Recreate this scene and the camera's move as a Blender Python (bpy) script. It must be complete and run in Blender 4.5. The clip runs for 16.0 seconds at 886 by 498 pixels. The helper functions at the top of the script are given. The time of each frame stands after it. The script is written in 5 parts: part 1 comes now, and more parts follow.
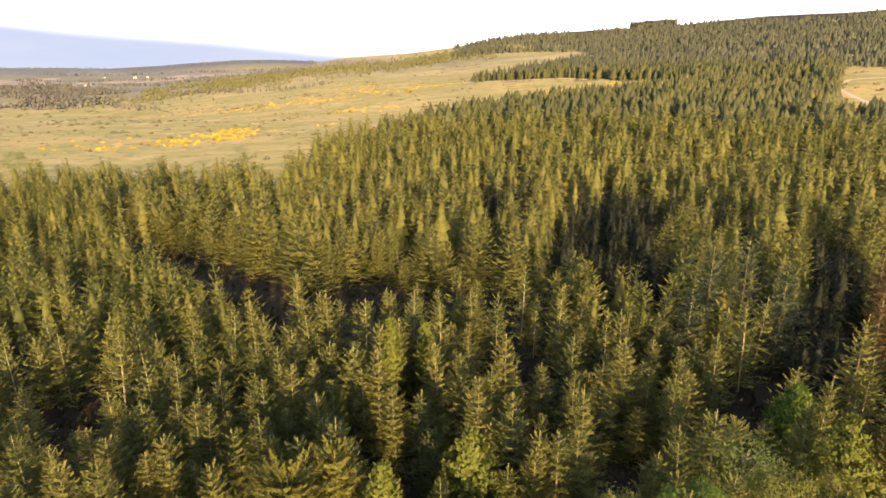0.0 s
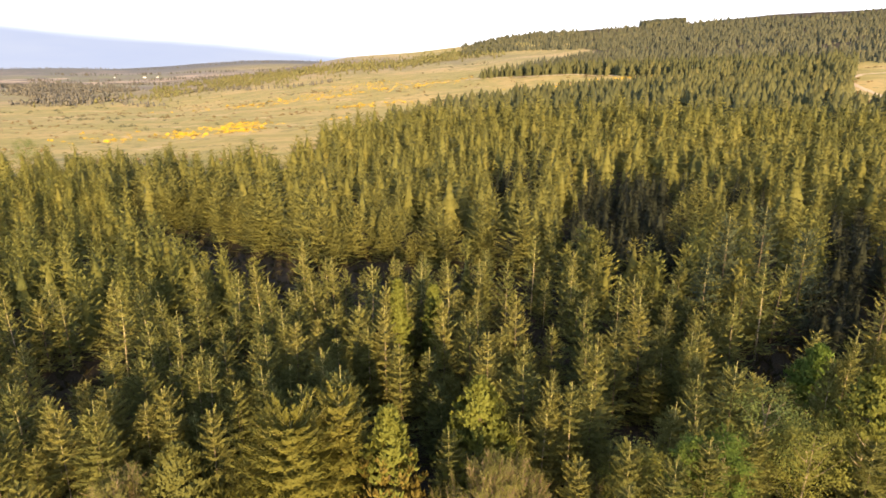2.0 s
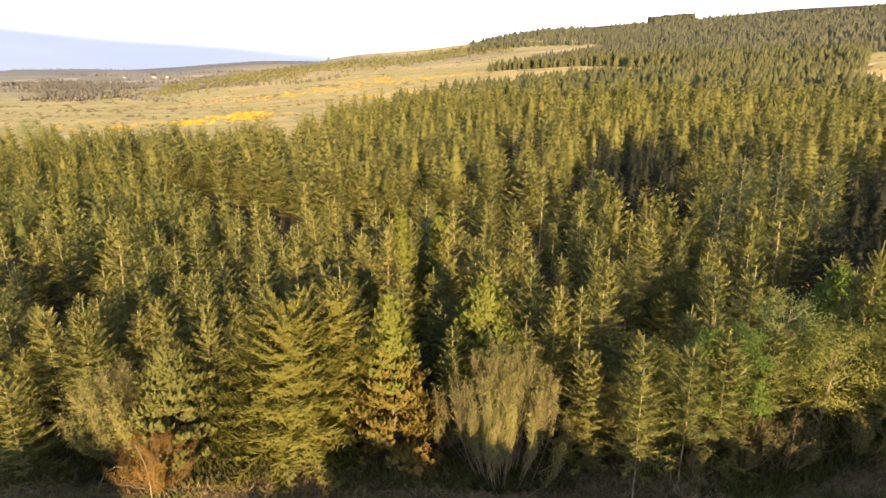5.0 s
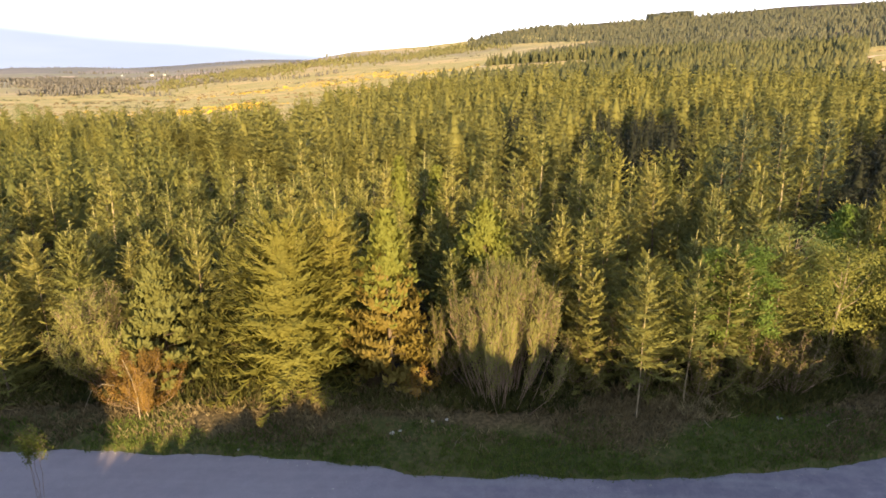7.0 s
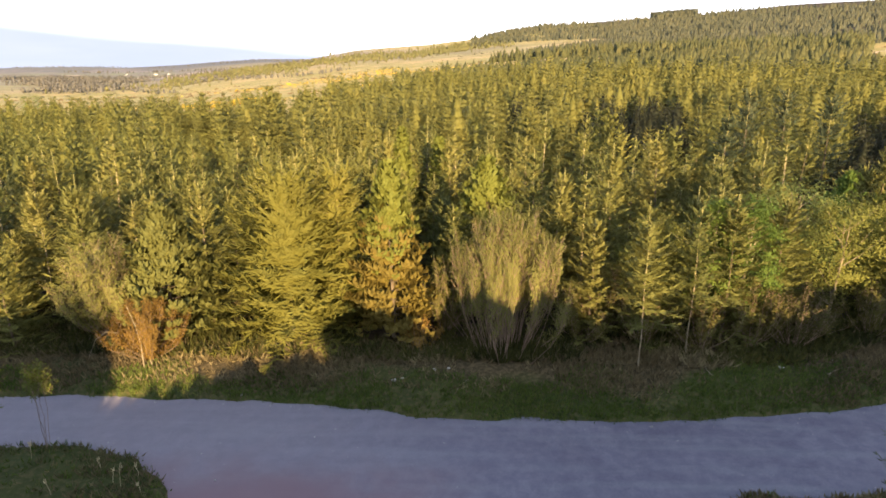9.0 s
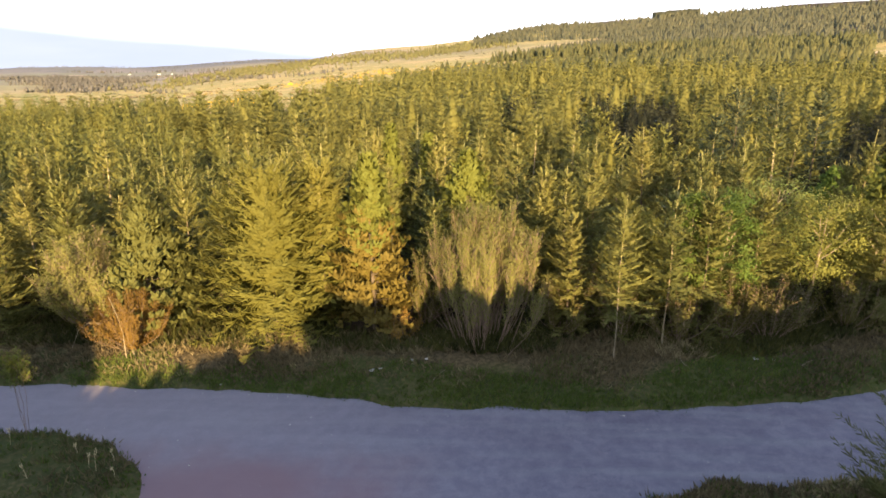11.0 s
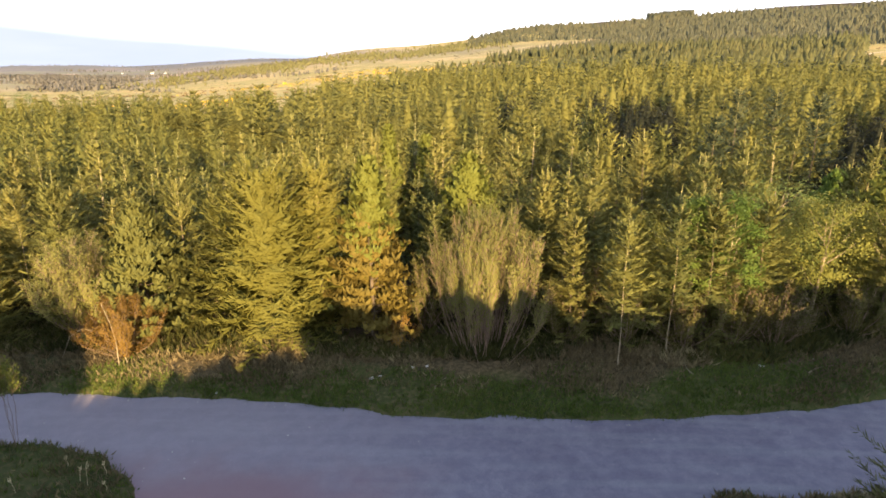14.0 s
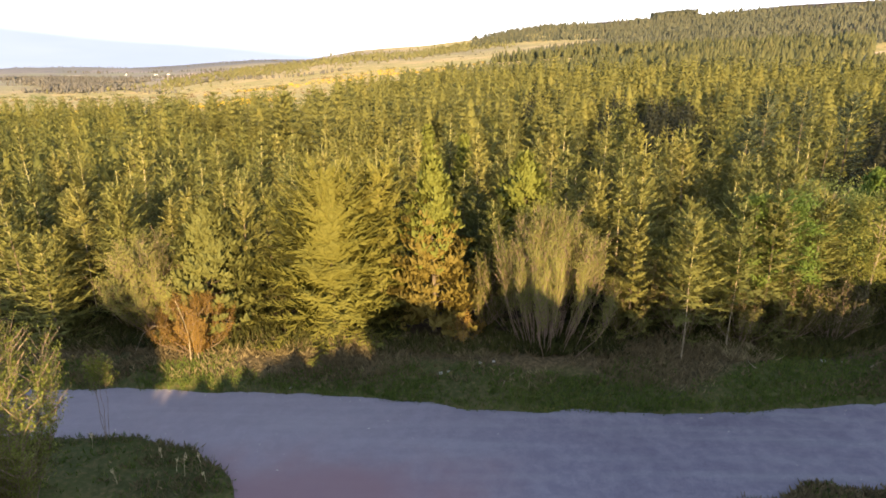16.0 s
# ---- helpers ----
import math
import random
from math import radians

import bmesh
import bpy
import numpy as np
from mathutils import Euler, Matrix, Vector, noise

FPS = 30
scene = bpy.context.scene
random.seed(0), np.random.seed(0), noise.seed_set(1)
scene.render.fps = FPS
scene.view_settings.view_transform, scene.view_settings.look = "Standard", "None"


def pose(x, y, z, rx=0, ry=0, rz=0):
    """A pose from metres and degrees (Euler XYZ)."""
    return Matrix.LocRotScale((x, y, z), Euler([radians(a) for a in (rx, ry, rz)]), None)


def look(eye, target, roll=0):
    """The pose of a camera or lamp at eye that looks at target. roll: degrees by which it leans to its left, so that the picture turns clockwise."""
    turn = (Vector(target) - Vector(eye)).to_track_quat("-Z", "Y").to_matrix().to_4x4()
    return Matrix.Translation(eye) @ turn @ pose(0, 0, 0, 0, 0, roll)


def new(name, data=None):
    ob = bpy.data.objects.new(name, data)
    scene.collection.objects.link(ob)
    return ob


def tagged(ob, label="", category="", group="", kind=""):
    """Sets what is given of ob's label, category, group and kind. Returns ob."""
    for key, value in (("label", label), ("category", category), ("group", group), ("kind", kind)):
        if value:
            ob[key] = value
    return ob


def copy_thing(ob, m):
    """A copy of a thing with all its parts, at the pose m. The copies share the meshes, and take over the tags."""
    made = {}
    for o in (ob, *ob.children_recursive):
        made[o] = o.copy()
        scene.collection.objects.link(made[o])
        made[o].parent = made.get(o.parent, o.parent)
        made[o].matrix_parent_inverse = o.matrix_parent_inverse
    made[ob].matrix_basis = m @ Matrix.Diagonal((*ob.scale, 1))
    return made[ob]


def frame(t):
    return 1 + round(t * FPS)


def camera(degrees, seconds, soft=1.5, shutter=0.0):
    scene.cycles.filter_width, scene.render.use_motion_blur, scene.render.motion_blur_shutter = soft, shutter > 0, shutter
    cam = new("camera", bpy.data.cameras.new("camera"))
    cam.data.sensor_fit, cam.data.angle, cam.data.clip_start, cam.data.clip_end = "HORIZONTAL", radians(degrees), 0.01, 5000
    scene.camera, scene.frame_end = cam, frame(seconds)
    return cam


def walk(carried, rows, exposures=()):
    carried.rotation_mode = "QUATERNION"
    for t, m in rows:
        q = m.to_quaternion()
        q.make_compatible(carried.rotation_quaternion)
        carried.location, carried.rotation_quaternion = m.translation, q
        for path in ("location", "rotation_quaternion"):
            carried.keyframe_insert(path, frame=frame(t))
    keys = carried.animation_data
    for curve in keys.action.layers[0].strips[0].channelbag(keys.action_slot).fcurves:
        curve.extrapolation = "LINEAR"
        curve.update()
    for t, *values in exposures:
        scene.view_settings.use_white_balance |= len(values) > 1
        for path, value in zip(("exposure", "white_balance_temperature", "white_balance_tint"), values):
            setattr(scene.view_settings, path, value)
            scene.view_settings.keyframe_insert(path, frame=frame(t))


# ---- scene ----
cam = camera(73.0, 16.0, soft=1.7)
PATH = [
    (0, (0.231, 1.557, 26.336), (0.213, 3.479, 25.78), -0.2),
    (0.5, (0.24, 1.545, 25.618), (0.215, 3.466, 25.064), -0.2),
    (1, (0.198, 1.611, 24.77), (0.164, 3.533, 24.217), -0.3),
    (1.5, (0.18, 1.712, 23.914), (0.142, 3.634, 23.361), -0.3),
    (2, (0.123, 1.812, 23.008), (0.081, 3.734, 22.455), -0.2),
    (2.5, (0.154, 1.874, 22.084), (0.103, 3.796, 21.531), -0.2),
    (3, (0.183, 1.928, 21.17), (0.128, 3.849, 20.616), -0.2),
    (3.5, (0.216, 1.818, 20.271), (0.161, 3.74, 19.72), -0.3),
    (4, (0.244, 1.731, 19.316), (0.187, 3.652, 18.767), -0.4),
    (6.5, (0.351, 1.625, 14.653), (0.27, 3.546, 14.102), -0.2),
    (7, (0.293, 1.456, 13.656), (0.231, 3.378, 13.105), -0.3),
    (7.5, (0.223, 1.32, 12.763), (0.164, 3.242, 12.212), -0.3),
    (8, (0.172, 1.256, 11.978), (0.11, 3.177, 11.426), -0.3),
    (10.5, (1.096, 0.152, 11.463), (1.014, 2.073, 10.913), -0.3),
    (11, (1.398, 0.448, 11.378), (1.317, 2.369, 10.827), -0.3),
    (11.5, (1.685, 0.869, 11.411), (1.605, 2.789, 10.859), -0.3),
    (12, (2.436, 1.134, 11.445), (2.354, 3.055, 10.892), -0.2),
    (12.5, (2.985, 1.252, 11.44), (2.907, 3.173, 10.887), -0.2),
    (13, (2.902, 1.235, 11.42), (2.825, 3.156, 10.87), -0.2),
    (13.5, (2.219, 1.161, 11.417), (2.148, 3.081, 10.865), -0.2),
    (14, (1.095, 0.991, 11.439), (1.033, 2.912, 10.888), -0.1),
    (14.5, (0.252, 0.835, 11.454), (0.194, 2.757, 10.903), -0.2),
    (15, (-0.576, 0.685, 11.499), (-0.632, 2.607, 10.946), -0.1),
    (15.5, (-1.339, 0.513, 11.481), (-1.398, 2.435, 10.93), -0.3),
    (16, (-1.583, 0.417, 11.466), (-1.653, 2.338, 10.916), -0.3),
]
walk(cam, [(t, look(eye, target, roll)) for t, eye, target, roll in PATH],
     exposures=[(0.0, 1.86), (4.0, 1.94), (8.0, 2.11), (16.0, 2.17)])

# ---- light: low evening sun behind the viewer's right, bright broken cloud ----
SUN_AZ, SUN_EL = radians(166.0), radians(13.0)      # clockwise from +y
TO_SUN = Vector((math.sin(SUN_AZ) * math.cos(SUN_EL), math.cos(SUN_AZ) * math.cos(SUN_EL), math.sin(SUN_EL)))
sun = new("sun", bpy.data.lights.new("sun", "SUN"))
sun.data.energy, sun.data.angle, sun.data.color = 5.1, radians(0.55), (1.0, 0.69, 0.34)
sun.matrix_world = look(TO_SUN * 100, (0, 0, 0))


def nodes_of(tree):
    """Adds and joins nodes of one tree."""
    def add(kind, **values):
        n = tree.nodes.new(kind)
        for key, value in values.items():
            n.inputs[key.replace("_", " ")].default_value = value
        return n

    def join(a, b):
        tree.links.new(a, b)
    return add, join


def mathn(tree, op, a, b=None, clamp=False):
    n = tree.nodes.new("ShaderNodeMath")
    n.operation, n.use_clamp = op, clamp
    for i, v in enumerate((a, b)):
        if v is None:
            continue
        if isinstance(v, (int, float)):
            n.inputs[i].default_value = v
        else:
            tree.links.new(v, n.inputs[i])
    return n.outputs[0]


def mixc(tree, fac, a, b, blend="MIX"):
    n = tree.nodes.new("ShaderNodeMix")
    n.data_type, n.blend_type = "RGBA", blend
    for sock, v in ((n.inputs[0], fac), (n.inputs[6], a), (n.inputs[7], b)):
        if isinstance(v, (int, float)):
            sock.default_value = v
        elif isinstance(v, tuple):
            sock.default_value = (*v, 1.0)[:4]
        else:
            tree.links.new(v, sock)
    return n.outputs[2]


def ramp(tree, value, lo, hi):
    n = tree.nodes.new("ShaderNodeMapRange")
    n.interpolation_type = "SMOOTHSTEP"
    tree.links.new(value, n.inputs[0])
    n.inputs[1].default_value, n.inputs[2].default_value = lo, hi
    return n.outputs[0]


def noise_fac(tree, scale, detail=3.0, vector=None, rough=0.55):
    n = tree.nodes.new("ShaderNodeTexNoise")
    n.inputs["Scale"].default_value, n.inputs["Detail"].default_value = scale, detail
    n.inputs["Roughness"].default_value = rough
    if vector is not None:
        tree.links.new(vector, n.inputs["Vector"])
    return n.outputs["Fac"]


world = bpy.data.worlds.new("evening_sky")
scene.world = world
world.use_nodes = True
wt = world.node_tree
wt.nodes.clear()
add, join = nodes_of(wt)
sky = add("ShaderNodeTexSky")
sky.sky_type, sky.sun_disc = "NISHITA", False
sky.sun_elevation, sky.sun_rotation = SUN_EL, SUN_AZ
sky_bg = mixc(wt, 1.0, sky.outputs[0], (0.10, 0.10, 0.10), "MULTIPLY")
way = add("ShaderNodeTexCoord").outputs["Generated"]
sep = add("ShaderNodeSeparateXYZ")
join(way, sep.inputs[0])
stretch = add("ShaderNodeMapping")
stretch.inputs["Scale"].default_value = (1.0, 1.0, 7.0)
join(way, stretch.inputs[0])
thin = add("ShaderNodeMapping")
thin.inputs["Scale"].default_value = (1.0, 1.0, 16.0)
join(way, thin.inputs[0])
wisps = noise_fac(wt, 2.2, 5.0, stretch.outputs[0])
# the cloud deck's lower edge dips towards +x
edge = mathn(wt, "ADD", mathn(wt, "MULTIPLY", sep.outputs[0], -0.087), mathn(wt, "MULTIPLY", wisps, 0.02))
height = mathn(wt, "SUBTRACT", sep.outputs[2], edge)
deck = ramp(wt, height, -0.002, 0.026)
veil = ramp(wt, noise_fac(wt, 5.0, 6.0, stretch.outputs[0]), 0.25, 0.75)
cloud = mixc(wt, veil, (0.78, 0.78, 0.83), (0.68, 0.695, 0.77))
streaks = mathn(wt, "MULTIPLY", ramp(wt, noise_fac(wt, 3.4, 4.0, thin.outputs[0]), 0.50, 0.64), ramp(wt, sep.outputs[0], 0.22, 0.40))
low_sky = mathn(wt, "MULTIPLY", ramp(wt, sep.outputs[2], 0.085, 0.10), ramp(wt, sep.outputs[2], 0.30, 0.22))
cloud = mixc(wt, mathn(wt, "MULTIPLY", streaks, low_sky), cloud, (0.215, 0.228, 0.250))
overhead = mathn(wt, "MULTIPLY", ramp(wt, sep.outputs[2], 0.75, 0.2), 0.95)
slot = mixc(wt, veil, (0.180, 0.198, 0.258), (0.200, 0.214, 0.262))
base = mixc(wt, ramp(wt, sep.outputs[2], 0.30, 0.08), sky_bg, slot)
colour = mixc(wt, mathn(wt, "MULTIPLY", deck, overhead), base, cloud)
bg = add("ShaderNodeBackground")
join(colour, bg.inputs[0])
out = add("ShaderNodeOutputWorld")
join(bg.outputs[0], out.inputs[0])


# ---- materials ----
def shader(name, rough=0.8, translucent=0.0, spec=0.3):
    """A material with one Principled node; gives it, its tree and that node."""
    m = bpy.data.materials.new(name)
    m.use_nodes = True
    t = m.node_tree
    p = next(n for n in t.nodes if n.type == "BSDF_PRINCIPLED")
    p.inputs["Roughness"].default_value = rough
    p.inputs["Specular IOR Level"].default_value = spec
    return m, t, p


def foliage(name, dark, mid, light, through_light=0.30, by_tree=True, grain=9.0):
    """Leaves or needles: a tone by tree, one by sprig, and a grain."""
    m, t, p = shader(name, 0.7, spec=0.10)
    island = t.nodes.new("ShaderNodeNewGeometry").outputs["Random Per Island"]
    if by_tree:
        tree_tone = t.nodes.new("ShaderNodeObjectInfo").outputs["Random"]
    else:
        a = t.nodes.new("ShaderNodeAttribute")
        a.attribute_name = "tone"
        tree_tone = a.outputs["Fac"]
    pos = t.nodes.new("ShaderNodeNewGeometry").outputs["Position"]
    grain_fac = noise_fac(t, grain, 2.0, pos)
    tone = mathn(t, "ADD", mathn(t, "MULTIPLY", tree_tone, 0.72), mathn(t, "MULTIPLY", island, 0.28))
    c = mixc(t, ramp(t, tone, 0.05, 0.6), dark, mid)
    c = mixc(t, ramp(t, tone, 0.55, 1.0), c, light)
    c = mixc(t, ramp(t, grain_fac, 0.35, 0.75), c, mixc(t, 1.0, c, (0.78, 0.80, 0.76), "MULTIPLY"))
    t.links.new(c, p.inputs["Base Color"])
    if through_light:
        tr = t.nodes.new("ShaderNodeBsdfTranslucent")
        mix = t.nodes.new("ShaderNodeMixShader")
        mix.inputs[0].default_value = through_light
        t.links.new(c, tr.inputs[0])
        t.links.new(p.outputs[0], mix.inputs[1])
        t.links.new(tr.outputs[0], mix.inputs[2])
        o = next(n for n in t.nodes if n.type == "OUTPUT_MATERIAL")
        t.links.new(mix.outputs[0], o.inputs[0])
    return m


def bark(name, a, b, scale=14.0):
    m, t, p = shader(name, 0.85)
    pos = t.nodes.new("ShaderNodeNewGeometry").outputs["Position"]
    st = t.nodes.new("ShaderNodeMapping")
    st.inputs["Scale"].default_value = (1.0, 1.0, 0.25)
    t.links.new(pos, st.inputs[0])
    c = mixc(t, ramp(t, noise_fac(t, scale, 4.0, st.outputs[0]), 0.3, 0.7), a, b)
    t.links.new(c, p.inputs["Base Color"])
    return m


SPRUCE = foliage("spruce_needles", (0.086, 0.097, 0.033), (0.134, 0.136, 0.041), (0.180, 0.167, 0.051))
SPRUCE_FAR = foliage("stand_needles", (0.096, 0.106, 0.034), (0.150, 0.148, 0.041), (0.194, 0.178, 0.050), by_tree=False)
STAND = foliage("dense_stand_needles", (0.098, 0.103, 0.036), (0.142, 0.140, 0.042), (0.176, 0.164, 0.050), by_tree=False, grain=3.0)
# hill and ridge needles hold extra blue and grey in place of haze
HILL = foliage("hazed_hill_needles", (0.061, 0.067, 0.033), (0.084, 0.086, 0.037), (0.108, 0.102, 0.043), 0.1, by_tree=False, grain=2.0)
FAR_WOOD = foliage("hazed_far_needles", (0.068, 0.072, 0.048), (0.082, 0.084, 0.053), (0.098, 0.095, 0.058), 0.0, by_tree=False, grain=1.0)
SPRUCE_GOLD = foliage("golden_spruce_needles", (0.108, 0.108, 0.025), (0.130, 0.127, 0.029), (0.154, 0.145, 0.034))
SPRUCE_BLUE = foliage("silver_spruce_needles", (0.046, 0.060, 0.034), (0.086, 0.098, 0.055), (0.200, 0.198, 0.130))
SPRUCE_GREY = foliage("grey_green_needles", (0.092, 0.099, 0.032), (0.126, 0.128, 0.039), (0.160, 0.154, 0.048))
PINE = foliage("pine_needles", (0.094, 0.112, 0.024), (0.116, 0.131, 0.028), (0.140, 0.150, 0.034))
PINE_GOLD = foliage("yellowed_pine_needles", (0.130, 0.104, 0.027), (0.152, 0.119, 0.030), (0.174, 0.134, 0.035))
LEAF_GREEN = foliage("new_leaves", (0.075, 0.125, 0.027), (0.120, 0.170, 0.037), (0.180, 0.215, 0.055), 0.35)
LEAF_BLUE = foliage("grey_green_leaves", (0.100, 0.138, 0.044), (0.140, 0.180, 0.056), (0.180, 0.210, 0.068), 0.3)
LEAF_SALLOW = foliage("sallow_leaves", (0.145, 0.150, 0.037), (0.200, 0.202, 0.049), (0.245, 0.236, 0.063), 0.3)
LEAF_WAND = foliage("sallow_wands", (0.152, 0.150, 0.048), (0.205, 0.198, 0.060), (0.262, 0.245, 0.080), 0.3)
LEAF_WILLOW = foliage("willow_leaves", (0.110, 0.128, 0.026), (0.155, 0.170, 0.036), (0.205, 0.208, 0.055), 0.3)
LARCH = foliage("larch_needles", (0.085, 0.058, 0.026), (0.125, 0.082, 0.035), (0.160, 0.108, 0.044), 0.3)
# near-black growth that puts the shade of ride and gaps into colour
RIDE_SHADE = foliage("shade_dark_growth", (0.022, 0.021, 0.011), (0.038, 0.033, 0.016), (0.058, 0.048, 0.022), 0.2, by_tree=False)
# tree colour taken near black to imitate shade between the spruces
DIM = foliage("gap_shade_needles", (0.014, 0.017, 0.011), (0.026, 0.029, 0.018), (0.042, 0.043, 0.029), 0.1, by_tree=False)
RUST = foliage("withered_fronds", (0.128, 0.080, 0.022), (0.205, 0.127, 0.033), (0.275, 0.177, 0.049), 0.25)
GRASS = foliage("verge_grass", (0.050, 0.082, 0.015), (0.084, 0.118, 0.024), (0.140, 0.138, 0.045), 0.3, by_tree=False)
STRAW = foliage("dead_grass", (0.085, 0.055, 0.028), (0.16, 0.105, 0.050), (0.26, 0.19, 0.10), 0.25, by_tree=False)
DRY = foliage("dry_island_grass", (0.085, 0.082, 0.036), (0.135, 0.124, 0.060), (0.205, 0.186, 0.100), 0.25, by_tree=False)
LITTER = foliage("red_brown_litter", (0.078, 0.062, 0.034), (0.150, 0.120, 0.066), (0.26, 0.22, 0.125), 0.2, by_tree=False)
BRAMBLE = foliage("bramble_leaves", (0.030, 0.036, 0.012), (0.060, 0.062, 0.018), (0.095, 0.085, 0.026), 0.25, by_tree=False)
THICKET = foliage("thicket_leaves", (0.070, 0.066, 0.022), (0.105, 0.098, 0.030), (0.150, 0.132, 0.042), 0.3)
GORSE = foliage("gorse_bloom", (0.16, 0.13, 0.03), (0.40, 0.28, 0.03), (0.62, 0.42, 0.02), 0.0, by_tree=False)
BARK = bark("spruce_bark", (0.05, 0.038, 0.026), (0.14, 0.11, 0.075))
BARK_PALE = bark("pale_bark", (0.12, 0.10, 0.065), (0.27, 0.225, 0.155))
BARK_GREY = bark("sallow_bark", (0.115, 0.082, 0.060), (0.205, 0.148, 0.110))
# bare grey-brown valley trees, greyed further in place of haze
FAR_GREY = foliage("hazed_valley_needles", (0.096, 0.092, 0.084), (0.108, 0.103, 0.093), (0.122, 0.115, 0.102), 0.0, by_tree=False, grain=1.0)

FAR_GREEN = foliage("upper_moor_needles", (0.122, 0.122, 0.054), (0.138, 0.134, 0.060), (0.158, 0.146, 0.066), 0.1, by_tree=False, grain=1.0)


def ground_material():
    m, t, p = shader("ground_cover", 0.95, spec=0.15)
    a = t.nodes.new("ShaderNodeAttribute")
    a.attribute_name = "cover"
    s = t.nodes.new("ShaderNodeSeparateColor")
    t.links.new(a.outputs["Color"], s.inputs[0])
    pos = t.nodes.new("ShaderNodeNewGeometry").outputs["Position"]
    fine, coarse, broad = noise_fac(t, 6.0, 5.0, pos), noise_fac(t, 0.35, 4.0, pos), noise_fac(t, 0.022, 4.0, pos)
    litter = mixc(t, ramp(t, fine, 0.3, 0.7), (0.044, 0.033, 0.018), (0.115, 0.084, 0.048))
    # needle litter past the verge, made extra dark to deepen the wood's shade
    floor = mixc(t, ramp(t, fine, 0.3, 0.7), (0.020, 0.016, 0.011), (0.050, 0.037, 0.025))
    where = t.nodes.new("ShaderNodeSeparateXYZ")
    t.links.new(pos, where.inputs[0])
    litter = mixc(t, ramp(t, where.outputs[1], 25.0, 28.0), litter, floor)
    grass = mixc(t, ramp(t, coarse, 0.35, 0.65), (0.028, 0.046, 0.010), (0.056, 0.066, 0.018))
    grass = mixc(t, ramp(t, fine, 0.45, 0.8), grass, (0.105, 0.082, 0.034))
    moor = mixc(t, ramp(t, broad, 0.34, 0.60), (0.345, 0.262, 0.112), (0.245, 0.212, 0.076))
    moor = mixc(t, ramp(t, coarse, 0.50, 0.85), moor, (0.420, 0.318, 0.160))
    moor = mixc(t, ramp(t, noise_fac(t, 0.11, 6.0, pos, 0.7), 0.50, 0.66), moor, (0.165, 0.155, 0.060))
    moor = mixc(t, ramp(t, noise_fac(t, 0.05, 6.0, pos, 0.7), 0.56, 0.68), moor, (0.43, 0.325, 0.178))
    moor = mixc(t, ramp(t, noise_fac(t, 0.6, 4.0, pos, 0.7), 0.60, 0.75), moor, (0.130, 0.110, 0.050))
    drawn = t.nodes.new("ShaderNodeMapping")
    drawn.inputs["Scale"].default_value = (0.35, 1.0, 1.0)
    t.links.new(pos, drawn.inputs[0])
    moor = mixc(t, mathn(t, "MULTIPLY", ramp(t, noise_fac(t, 0.06, 7.0, drawn.outputs[0], 0.72), 0.50, 0.62), 0.75), moor, (0.205, 0.185, 0.062))
    moor = mixc(t, mathn(t, "MULTIPLY", ramp(t, noise_fac(t, 0.16, 7.0, drawn.outputs[0], 0.75), 0.57, 0.68), 0.7), moor, (0.120, 0.098, 0.048))
    cells = t.nodes.new("ShaderNodeTexVoronoi")
    cells.inputs["Scale"].default_value = 0.0045
    t.links.new(pos, cells.inputs["Vector"])
    sc = t.nodes.new("ShaderNodeSeparateColor")
    t.links.new(cells.outputs["Color"], sc.inputs[0])
    fields = mixc(t, ramp(t, sc.outputs[0], 0.25, 0.75), (0.195, 0.170, 0.140), (0.345, 0.270, 0.215))
    fields = mixc(t, ramp(t, sc.outputs[1], 0.55, 0.75), fields, (0.165, 0.165, 0.105))
    fields = mixc(t, ramp(t, broad, 0.45, 0.60), fields, (0.140, 0.124, 0.112))
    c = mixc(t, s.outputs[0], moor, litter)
    c = mixc(t, s.outputs[1], c, grass)
    c = mixc(t, s.outputs[2], c, fields)
    # haze put into the colour: ground turns blue-grey between 1900 and 3200 m
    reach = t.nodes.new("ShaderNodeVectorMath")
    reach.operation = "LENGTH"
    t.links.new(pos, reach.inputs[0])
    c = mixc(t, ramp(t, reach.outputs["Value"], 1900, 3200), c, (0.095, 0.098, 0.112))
    t.links.new(c, p.inputs["Base Color"])
    bump = t.nodes.new("ShaderNodeBump")
    bump.inputs["Strength"].default_value, bump.inputs["Distance"].default_value = 0.6, 0.08
    t.links.new(fine, bump.inputs["Height"])
    t.links.new(bump.outputs[0], p.inputs["Normal"])
    return m


